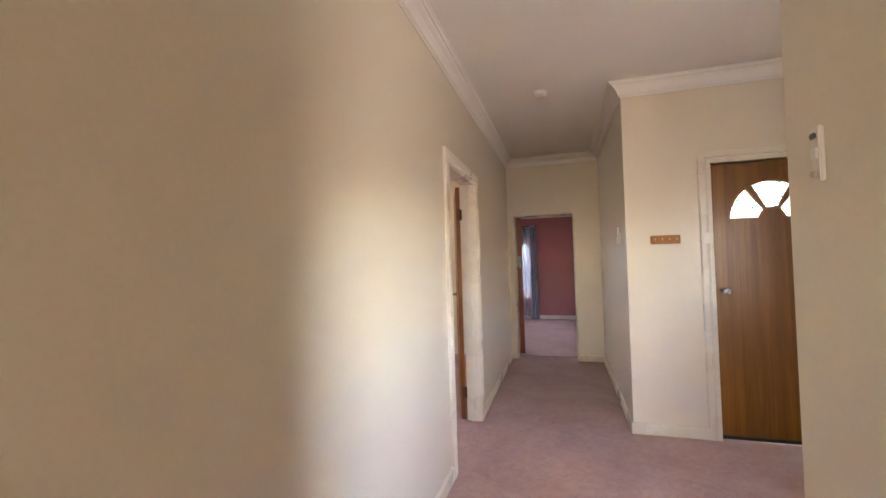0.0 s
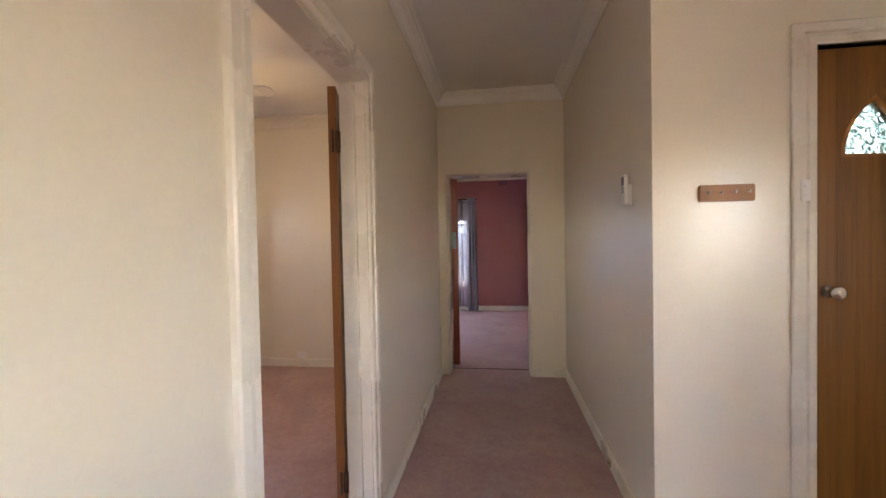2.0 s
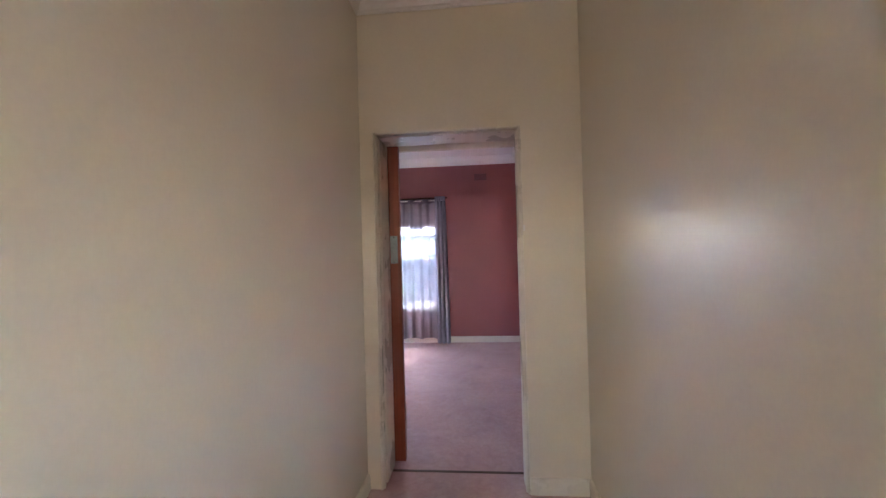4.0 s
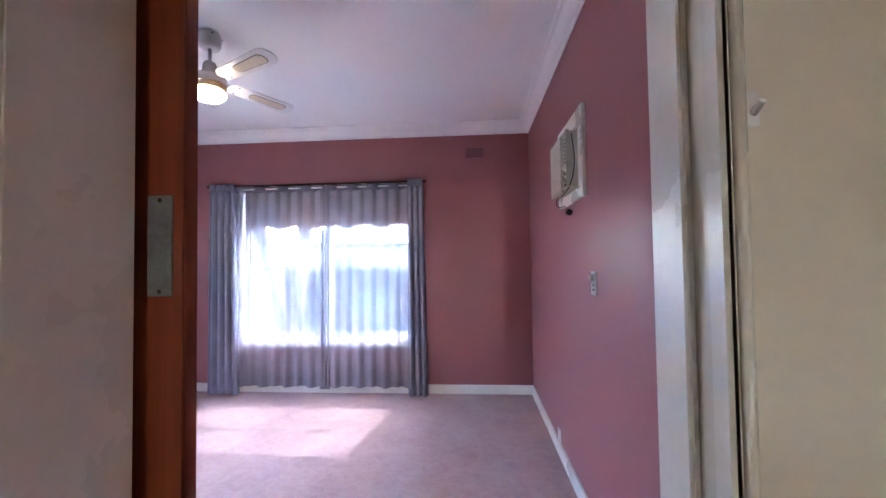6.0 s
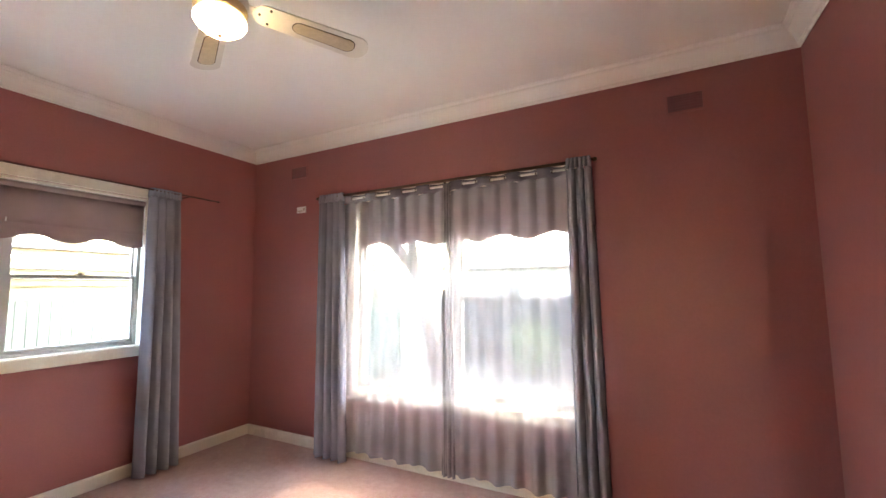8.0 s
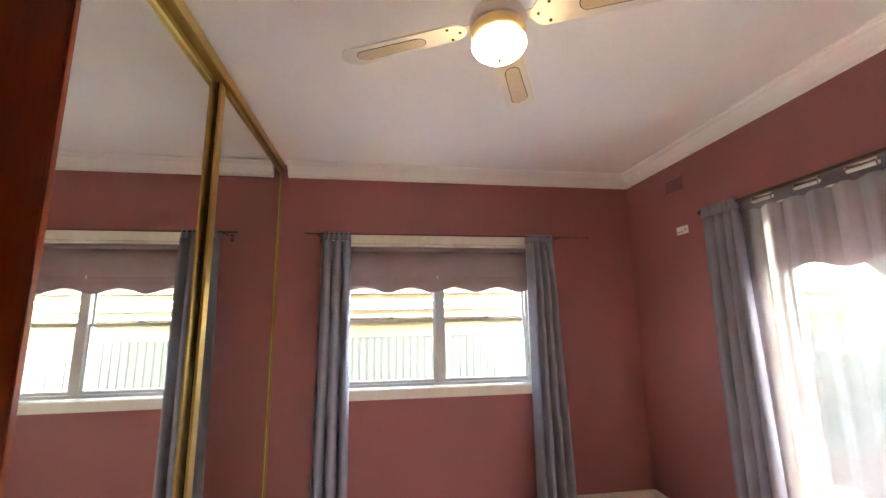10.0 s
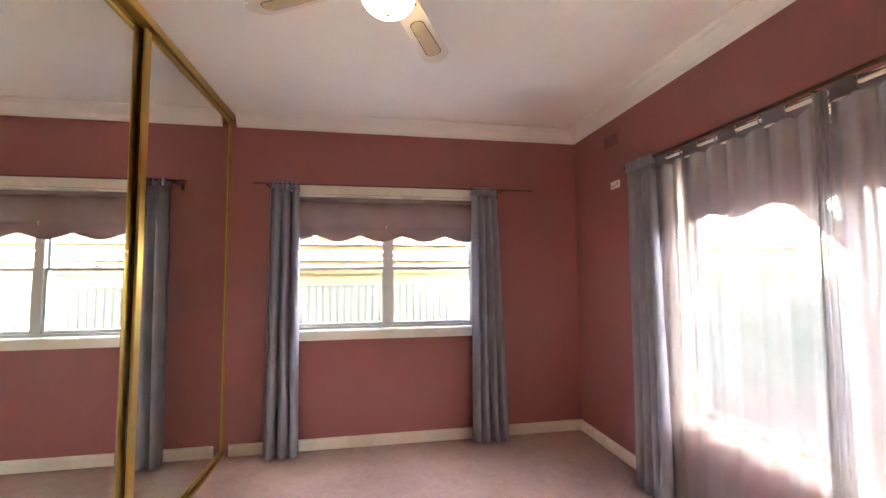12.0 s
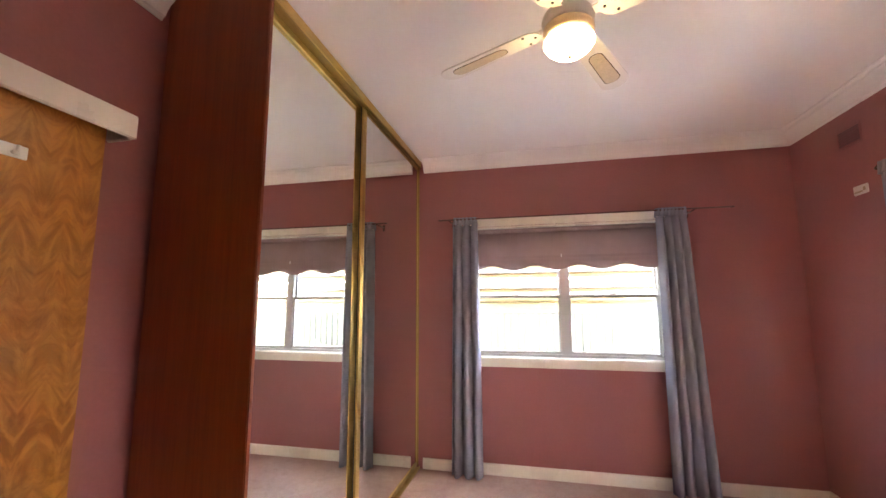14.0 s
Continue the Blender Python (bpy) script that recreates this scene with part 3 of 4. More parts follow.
def drape(lay, d, u0, u1, b0, b1, top, foot, folds, amp, seed, gather=0.0, rows=22, per=10, hem_wave=0.0):
    """Hanging cloth with folds; it spans u0..u1 at the top and b0..b1 at the foot."""
    rng = random.Random(seed)
    n = folds * per
    ph = [rng.uniform(-0.5, 0.5) for _ in range(folds + 2)]
    sc = [rng.uniform(0.65, 1.15) for _ in range(folds + 2)]
    bm = bmesh.new()
    grid = []
    for r in range(rows + 1):
        k = r / rows
        row = []
        for i in range(n + 1):
            s = i / n
            f = s * folds
            j = int(f)
            a = sc[j] + (sc[j + 1] - sc[j]) * (f - j)
            p = ph[j] + (ph[j + 1] - ph[j]) * (f - j)
            wave = math.sin(2 * math.pi * f + p * (0.4 + k))
            fine = 0.28 * math.sin(4 * math.pi * f + 2 * p + 1.5 * k)
            swell = 1 - gather * math.exp(-k * 9)
            u = (u0 + (u1 - u0) * s) * (1 - k) + (b0 + (b1 - b0) * s) * k + 0.25 * amp * math.cos(2 * math.pi * f + p) * swell
            z = top + (foot - top) * k + (hem_wave * math.sin(3.1 * f + seed) if r == rows else 0)
            row.append(bm.verts.new(lay(u, d + amp * a * swell * (wave + fine), z)))
        grid.append(row)
    for p, q in zip(grid, grid[1:]):
        for i in range(n):
            bm.faces.new((p[i], p[i + 1], q[i + 1], q[i]))
    bmesh.ops.recalc_face_normals(bm, faces=bm.faces)
    for f in bm.faces:
        f.smooth = True
    return bm


def curtain(lay, d, u0, u1, b0, b1, top, foot, folds, amp, seed, label):
    root = thing("curtain", lay((b0 + b1) / 2, d, foot), label, "curtain", "grey curtains")
    part("cloth", drape(lay, d, u0, u1, b0, b1, top - 0.045, foot, folds, amp, seed, gather=0.25), CURTAIN, root, thick=0.003)
    part("heading", drape(lay, d, u0 + 0.004, u1 - 0.004, u0 - 0.002, u1 + 0.002, top + 0.022, top - 0.047, folds * 2, amp * 0.75, seed + 7, rows=5), CURTAIN, root, "gathered pencil-pleat heading", thick=0.003)
    return root


curtain(front_at, -0.145, -2.07, -1.80, -2.09, -1.76, 2.165, 0.02, 4, 0.034, 3, "slate grey curtain drawn aside, hanging to the carpet")
curtain(front_at, -0.145, 0.02, 0.175, 0.005, 0.20, 2.165, 0.02, 3, 0.040, 5, "narrow slate grey curtain drawn aside, hanging to the carpet")
curtain(side_at, -0.165, 0.97, 1.185, 0.945, 1.20, 2.15, 0.03, 3, 0.050, 8, "slate grey curtain drawn aside beside the wardrobe")
curtain(side_at, -0.165, 2.615, 2.835, 2.60, 2.92, 2.15, 0.03, 4, 0.048, 11, "slate grey curtain drawn aside near the room corner")


def curtain_rod(lay, d, u0, u1, z, r, material, label, ends):
    root = thing("curtain_rod", lay((u0 + u1) / 2, d, z), label, "curtain rod")
    part("pole", rod(bmesh.new(), lay(u0, d, z), lay(u1, d, z), r, 14), material, root)
    for u in ends:
        bm = rod(bmesh.new(), lay(u, d, z - r), lay(u, -0.001, z - r), 0.005, 10)
        box(bm, lay(u - 0.012, -0.006, z - 0.04), lay(u + 0.012, -0.0005, z + 0.02), 0.002)
        part("bracket", bm, material, root)
    for u, s in ((u0, -1), (u1, 1)):
        bm = rod(bmesh.new(), lay(u, d, z), lay(u + s * 0.02, d, z), r * 1.5, 14, r * 0.9)
        part("finial", bm, material, root)
    return root


curtain_rod(front_at, -0.145, -2.08, 0.195, 2.165, 0.010, BRONZE, "dark brown curtain rod carrying curtains and sheers", (-2.0, -0.85, 0.10))
curtain_rod(side_at, -0.19, 0.87, 3.15, 2.155, 0.006, RODRED, "thin red-brown curtain rod over the grey window", (0.95, 2.9))


def sheer(u0, u1, folds, seed, label):
    """Eyelet voile: a dark header tape with rings, and the see-through cloth under it."""
    root = thing("sheer_curtain", (0.5 * (u0 + u1), BY1 - 0.1, 0.09), label, "sheer curtain", "sheer curtains")
    d, amp = -0.095, 0.022
    part("voile", drape(front_at, d, u0, u1, u0 - 0.02, u1 + 0.02, 2.10, 0.085, folds, amp, seed, rows=30, per=14, hem_wave=0.008), SHEER, root)
    # header weaves before and behind the white inner rod
    n, waves = 96, 4
    bm = bmesh.new()
    rows = []
    for z in (2.165, 2.145, 2.12, 2.095):
        rows.append([bm.verts.new(front_at(u0 + (u1 - u0) * i / n, d - 0.028 * math.sin(2 * math.pi * waves * i / n), z)) for i in range(n + 1)])
    for p, q in zip(rows, rows[1:]):
        for i in range(n):
            bm.faces.new((p[i], p[i + 1], q[i + 1], q[i]))
    part("header_tape", bm, HEADBAND, root, "dark grey eyelet header tape", smooth=True, thick=0.002)
    for k in range(waves * 2):
        u = u0 + (u1 - u0) * (k + 0.02) / (waves * 2)
        bm = bmesh.new()
        t = 28
        ring = []
        for i in range(t):
            a = 2 * math.pi * i / t
            ring.append([bm.verts.new(front_at(u + 0.004 * math.cos(b), d + (0.021 + 0.004 * math.sin(b)) * math.cos(a), 2.138 + (0.021 + 0.004 * math.sin(b)) * math.sin(a))) for b in (0, 1.57, 3.14, 4.71)])
        for i in range(t):
            for j in range(4):
                bm.faces.new((ring[i][j], ring[(i + 1) % t][j], ring[(i + 1) % t][(j + 1) % 4], ring[i][(j + 1) % 4]))
        bmesh.ops.recalc_face_normals(bm, faces=bm.faces)
        part("eyelet", bm, CHROME, root, "chrome eyelet ring", smooth=True)
    return root


sheer(-1.86, -0.865, 8, 21, "see-through mauve voile curtain, half covering the window")
sheer(-0.825, 0.04, 7, 34, "see-through mauve voile curtain beside the narrow drape")
curtain_rod(front_at, -0.095, -1.86, 0.09, 2.138, 0.009, WHITEP, "slim white inner rod threaded through the sheers", (-1.84, 0.07))
gather = thing("sheer_curtain", (-0.84, BY1 - 0.12, 0.08), "bunched mauve voile where two sheers overlap", "sheer curtain", "sheer curtains")
part("voile", drape(front_at, -0.115, -0.875, -0.815, -0.91, -0.80, 2.15, 0.07, 3, 0.02, 44, rows=30), SHEER, gather)


# ---- doors ----
def front_door():
    x0, x1, y0, y1, zt = 1.887, 2.7385, -2.425, -2.385, 2.145
    root = thing("door_1", (2.31, -2.4, 0), "closed honey timber front door with a fan-shaped glazed light", "door", kind="structure")
    cx, cz = 2.298, 1.708
    wedges = [(0, 54), (62, 118), (126, 180)]

    def wedge(a0, a1, r0, r1, n=10):
        pts = [(cx + r1 * math.cos(radians(a0 + (a1 - a0) * i / n)), cz + r1 * math.sin(radians(a0 + (a1 - a0) * i / n))) for i in range(n + 1)]
        return pts + [(cx + r0 * math.cos(radians(a1)), cz + r0 * math.sin(radians(a1))), (cx + r0 * math.cos(radians(a0)), cz + r0 * math.sin(radians(a0)))]

    # the leaf, with the three wedges cut right through it
    bm = boxed((x0, y0, 0.012), (x1, y1, zt), 0)
    me = bpy.data.meshes.new("leaf")
    bm.to_mesh(me)
    bm.free()
    me.materials.append(HONEY)
    leaf = new("leaf", me)
    leaf.parent = root
    leaf.matrix_parent_inverse = root.matrix_basis.inverted()
    lay = lambda u, v, d: (u, d, v)
    cuts = []
    for a in wedges:
        c = bpy.data.meshes.new("cut")
        b = prism(wedge(*a, 0.085, 0.285), y0 - 0.05, y1 + 0.05, lay)
        b.to_mesh(c)
        b.free()
        ob = new("cut", c)
        mod = leaf.modifiers.new("cut", "BOOLEAN")
        mod.operation, mod.object, mod.solver = "DIFFERENCE", ob, "EXACT"
        cuts.append(ob)
    bpy.context.view_layer.update()
    done = bpy.data.meshes.new_from_object(leaf.evaluated_get(bpy.context.evaluated_depsgraph_get()))
    leaf.modifiers.clear()
    leaf.data = done
    for ob in cuts:
        bpy.data.objects.remove(ob)
    for a in wedges:
        p = part("glass_light", prism(wedge(*a, 0.082, 0.288), y0 + 0.014, y0 + 0.02, lay), PATTERNED, root, "obscured patterned glass")
        p.visible_shadow = False
        # a bead round each light
        outer, inner = wedge(a[0] - 1.2, a[1] + 1.2, 0.078, 0.292), wedge(a[0] + 1.2, a[1] - 1.2, 0.09, 0.280)
        bm = bmesh.new()
        k = len(outer)
        vo = [bm.verts.new((u, y0 - 0.004, v)) for u, v in outer]
        vi = [bm.verts.new((u, y0 - 0.004, v)) for u, v in inner]
        bo = [bm.verts.new((u, y0 + 0.002, v)) for u, v in outer]
        bi = [bm.verts.new((u, y0 + 0.012, v)) for u, v in inner]
        for i in range(k):
            j = (i + 1) % k
            bm.faces.new((vo[i], vo[j], vi[j], vi[i]))
            bm.faces.new((vo[i], bo[i], bo[j], vo[j]))
            bm.faces.new((vi[i], vi[j], bi[j], bi[i]))
        bmesh.ops.recalc_face_normals(bm, faces=bm.faces)
        part("bead", bm, HOOKWOOD, root)
    prof = [(0.026, 0), (0.026, 0.006), (0.012, 0.01), (0.011, 0.03), (0.024, 0.04), (0.029, 0.055), (0.024, 0.068), (0.008, 0.072)]
    bm = lathe(prof, 24)
    bmesh.ops.transform(bm, matrix=Matrix.Translation((1.958, y0, 1.147)) @ Matrix.Rotation(radians(90), 4, "X"), verts=bm.verts)
    part("door_knob", bm, CHROME, root, "polished chrome knob")
    for z in (0.32, 1.06, 1.93):
        bm = boxed((2.725, y0 - 0.004, z - 0.05), (2.747, y0 + 0.004, z + 0.05), 0.001)
        rod(bm, (2.738, y0 - 0.008, z - 0.055), (2.738, y0 - 0.008, z + 0.055), 0.007)
        part("hinge", bm, BRONZE, root)
    part("weather_bar", boxed((x0, y0 - 0.012, 0.004), (x1, y0 - 0.001, 0.03), 0.003), BLACK, root)
    return root


front_door()


def second_room_door():
    root = thing("door_2", (-0.15, -2.49, 0), "brown timber door swung wide open into the second room", "door", kind="structure")
    d = Vector((-0.27, 0.963, 0)).normalized()
    s = Vector((-d.y, d.x, 0))
    hinge = Vector((-0.135, -2.487, 0))

    def at(a, b, z):
        p = hinge + d * a + s * b
        return (p.x, p.y, z)

    bm = bmesh.new()
    ver = [bm.verts.new(at(a, b, z)) for z in (0.012, 2.115) for a, b in ((0, 0), (0.86, 0), (0.86, 0.038), (0, 0.038))]
    for f in ((0, 1, 2, 3), (4, 5, 6, 7), (0, 1, 5, 4), (1, 2, 6, 5), (2, 3, 7, 6), (3, 0, 4, 7)):
        bm.faces.new([ver[i] for i in f])
    bmesh.ops.recalc_face_normals(bm, faces=bm.faces)
    part("leaf", bm, TIMBER, root)
    bm = rod(bmesh.new(), at(0.79, 0.038, 1.07), at(0.79, 0.09, 1.07), 0.009)
    rod(bm, at(0.79, 0.088, 1.07), at(0.68, 0.092, 1.068), 0.008)
    rod(bm, at(0.79, 0.038, 1.07), at(0.79, 0.044, 1.07), 0.026)
    part("lever_handle", bm, BRONZE, root, "dark bronze lever handle")
    for z in (0.25, 1.86):
        bm = boxed((-0.155, -2.489, z - 0.05), (-0.118, -2.476, z + 0.05), 0.001)
        rod(bm, (-0.152, -2.494, z - 0.052), (-0.152, -2.494, z + 0.052), 0.006)
        part("hinge", bm, BRONZE, root)
    return root


second_room_door()


def sliding_door():
    root = thing("door_3", (-0.18, 0.18, 0), "feathered timber veneer sliding door slid fully open along the bedroom wall", "door", kind="structure")
    part("leaf", boxed((-0.535, 0.155, 0.012), (0.159, 0.19, 2.06), 0.003), CHEVRON, root)
    part("edge_lipping", boxed((0.1595, 0.155, 0.012), (0.1655, 0.19, 2.06), 0.002), MAHOGANY, root)
    part("hall_face", boxed((-0.534, 0.1505, 0.012), (0.165, 0.1546, 2.06), 0.001), MAHOGANY, root, "dark stained face towards the hallway")
    bm = boxed((0.100, 0.147, 1.295), (0.148, 0.1502, 1.475), 0.002)
    box(bm, (0.110, 0.1455, 1.315), (0.138, 0.1468, 1.455), 0.001)
    pull = part("flush_pull", bm, STEEL, root, "worn chrome flush pull")
    for z in (1.304, 1.466):
        part("screw", rod(bmesh.new(), (0.124, 0.1462, z), (0.124, 0.1472, z), 0.004), BRONZE, pull)
    bm = boxed((-0.315, 0.19, 1.865), (-0.245, 0.194, 1.905), 0.003)
    box(bm, (-0.29, 0.194, 1.872), (-0.27, 0.212, 1.884), 0.003)
    rod(bm, (-0.28, 0.208, 1.88), (-0.28, 0.214, 1.9), 0.005)
    part("stick_on_hook", bm, WHITEP, root, "small white stick-on hook")
    return root


sliding_door()
pelmet = thing("door_pelmet", (0.15, 0.18, 2.02), "cream painted timber pelmet over the sliding door track", "pelmet")
part("fascia_board", boxed((-0.60, 0.232, 2.04), (1.02, 0.25, 2.13), 0.004), TRIM, pelmet)
part("top_board", boxed((-0.60, BY0 + 0.001, 2.112), (1.02, 0.2315, 2.13), 0.003), TRIM, pelmet)
part("end_board", boxed((-0.60, BY0 + 0.001, 2.04), (-0.584, 0.2315, 2.1115), 0.003), TRIM, pelmet)
part("door_track", boxed((-0.57, 0.15, 2.085), (1.0, 0.2, 2.1115), 0.002), ALU, pelmet, "grey metal sliding track")


# ---- mirrored wardrobe ----
def wardrobe():
    xr, xl, yf = -0.78, BX0 + 0.003, 0.635
    top = BED_H - 0.004
    root = thing("wardrobe", (-1.9, 0.4, 0), "built-in wardrobe with gold-framed mirror sliding doors and a mahogany end panel", "wardrobe")
    part("end_panel", boxed((xr - 0.018, BY0 + 0.018, 0.002), (xr, yf + 0.012, top), 0.003), MAHOGANY, root, "dark mahogany veneer end panel")
    part("panel_edging", boxed((xr - 0.018, yf + 0.0125, 0.002), (xr, yf + 0.016, top), 0.001), MAHOGANY, root)
    bm = boxed((xl, yf - 0.09, top - 0.012), (xr - 0.019, yf + 0.004, top), 0.001)
    box(bm, (xl, yf - 0.004, top - 0.05), (xr - 0.019, yf + 0.004, top - 0.0125), 0.001)
    part("top_track", bm, GOLD, root, "gold anodised top track")
    part("track_channel", boxed((xl, yf - 0.07, top - 0.053), (xr - 0.019, yf - 0.006, top - 0.0125), 0.001), BRASSDARK, root, "dull gold recessed track")
    bm = boxed((xl, yf - 0.09, 0.0), (xr - 0.019, yf + 0.004, 0.012), 0.002)
    box(bm, (xl, yf - 0.004, 0.0125), (xr - 0.019, yf + 0.002, 0.022), 0.001)
    part("bottom_track", bm, GOLD, root, "gold anodised floor track")
    part("wall_channel", boxed((xl, yf - 0.06, 0.0235), (xl + 0.008, yf - 0.012, top - 0.0505), 0.001), BRASSDARK, root)
    part("back_panel", boxed((xl, BY0 + 0.02, 0.0), (xr - 0.019, BY0 + 0.03, top), 0), TIMBER, root)
    for x0, x1, y, wl, wr in ((-1.845, xr - 0.021, yf - 0.058, 0.10, 0.02), (xl + 0.009, -1.800, yf - 0.03, 0.012, 0.055)):
        door = part("door", boxed((x0 + 0.004, y - 0.012, 0.03), (x1 - 0.004, y - 0.001, top - 0.055), 0.001), BLACK, root)
        part("mirror", boxed((x0 + wl - 0.004, y - 0.0005, 0.055), (x1 - wr + 0.004, y + 0.004, top - 0.08), 0), MIRROR, door, "clear silvered mirror sheet")
        for a, b in ((x0, x0 + wl), (x1 - wr, x1)):
            bm = boxed((a, y - 0.014, 0.024), (b, y + 0.006, top - 0.052), 0.002)
            part("stile", bm, GOLD, door, "gold door stile")
        for z0, z1 in ((0.026, 0.06), (top - 0.086, top - 0.054)):
            part("rail", boxed((x0 + wl + 0.001, y - 0.013, z0), (x1 - wr - 0.001, y + 0.012, z1), 0.002), GOLD, door, "gold door rail")
    part("brush_seal", boxed((-1.7995, yf - 0.0425, 0.03), (-1.796, yf - 0.036, top - 0.06), 0.001), BLACK, root)
    return root


wardrobe()


# ---- ceiling fans ----
def fan(x, y, ceil, drop, turn, drum, cane, label):
    """Four-bladed ceiling fan with a light; drop is how far the lamp's foot hangs below the ceiling."""
    root = thing("ceiling_fan", (x, y, ceil - 0.001), label, "ceiling fan")
    zb = ceil - drop
    part("canopy", lathe([(0.035, -0.098), (0.052, -0.095), (0.064, -0.075), (0.066, -0.03), (0.058, -0.008), (0.058, -0.001)], 32, (x, y, ceil)), FANWHITE, root)
    for a in range(4):
        c = math.radians(45 + 90 * a)
        part("canopy_screw", rod(bmesh.new(), (x + 0.064 * math.cos(c), y + 0.064 * math.sin(c), ceil - 0.02), (x + 0.069 * math.cos(c), y + 0.069 * math.sin(c), ceil - 0.02), 0.005), BRONZE, root)
    part("downrod", rod(bmesh.new(), (x, y, zb + 0.24), (x, y, ceil - 0.09), 0.012, 16), FANWHITE, root)
    part("motor", lathe([(0.088, 0.128), (0.094, 0.135), (0.097, 0.155), (0.090, 0.175), (0.058, 0.19), (0.044, 0.2), (0.04, 0.245), (0.03, 0.262), (0.013, 0.268)], 36, (x, y, zb)), FANWHITE, root)
    part("light_ring", lathe([(0.078, 0.082), (0.088, 0.09), (0.094, 0.105), (0.092, 0.122), (0.086, 0.127)], 36, (x, y, zb)), FANWHITE if drum else RING, root, "fitter ring of the light")
    shape = [(0.06, 0.0), (0.085, 0.004), (0.094, 0.014), (0.096, 0.065), (0.09, 0.081)] if drum else [(0.006, 0.012), (0.035, 0.016), (0.062, 0.027), (0.082, 0.044), (0.092, 0.06), (0.091, 0.072), (0.082, 0.084)]
    part("glass_shade", lathe(shape, 40, (x, y, zb)), LAMPDRUM if drum else LAMPGLASS, root, "glowing opal glass shade")
    if not drum:
        part("shade_finial", lathe([(0.003, 0.001), (0.007, 0.004), (0.007, 0.01), (0.004, 0.014)], 16, (x, y, zb)), BRONZE, root)
    for k in range(4):
        a = radians(turn + 90 * k)
        m = Matrix.Translation((x, y, zb + 0.148)) @ Matrix.Rotation(a, 4, "Z") @ Matrix.Rotation(radians(-11), 4, "X")
        lay = lambda u, v, d, m=m: tuple(m @ Vector((u, v, d)))
        arc = lambda c, r0, a0, a1, n: [(c + r0 * math.cos(radians(a0 + (a1 - a0) * i / n)), (r0 * 1.12 if c > 0.3 else r0) * math.sin(radians(a0 + (a1 - a0) * i / n))) for i in range(n + 1)]
        out = arc(0.545, 0.058, -90, 90, 14) + arc(0.165, 0.052, 90, 270, 12)
        blade = part("blade", prism(out, 0.0, 0.006, lay), FANWHITE, root)
        if cane:
            pill = lambda g: arc(0.507, 0.034 - g, -90, 90, 10) + arc(0.295, 0.031 - g, 90, 270, 10)
            part("cane_surround", prism(pill(0), -0.0012, -0.0002, lay), BRONZE, blade)
            part("cane_inset", prism(pill(0.0035), -0.0026, -0.0013, lay), CANE, blade, "woven cane inset")
        else:
            part("groove", prism([(0.26, -0.03), (0.50, -0.034), (0.50, 0.034), (0.26, 0.03)], -0.001, -0.0002, lay), WHITEP, blade)
        bm = prism([(0.06, -0.02), (0.15, -0.016), (0.19, -0.036), (0.215, -0.034), (0.225, 0), (0.215, 0.034), (0.19, 0.036), (0.15, 0.016), (0.06, 0.02)], 0.0062, 0.0105, lay)
        arm = part("blade_arm", bm, FANWHITE, root)
        for u, v in ((0.135, 0.0), (0.172, -0.036), (0.172, 0.036)):
            part("screw", rod(bmesh.new(), lay(u, v, -0.003), lay(u, v, 0.001), 0.0055), BLACK, blade)
    return root


fan(-0.918, 1.827, BED_H, BED_H - 2.332, 63, False, True, "white ceiling fan with cane-inset blades and a lit opal bowl")
fan(-1.57, -1.64, BED_H, BED_H - 2.33, 8, True, False, "white ceiling fan with a lit drum light in the second room")


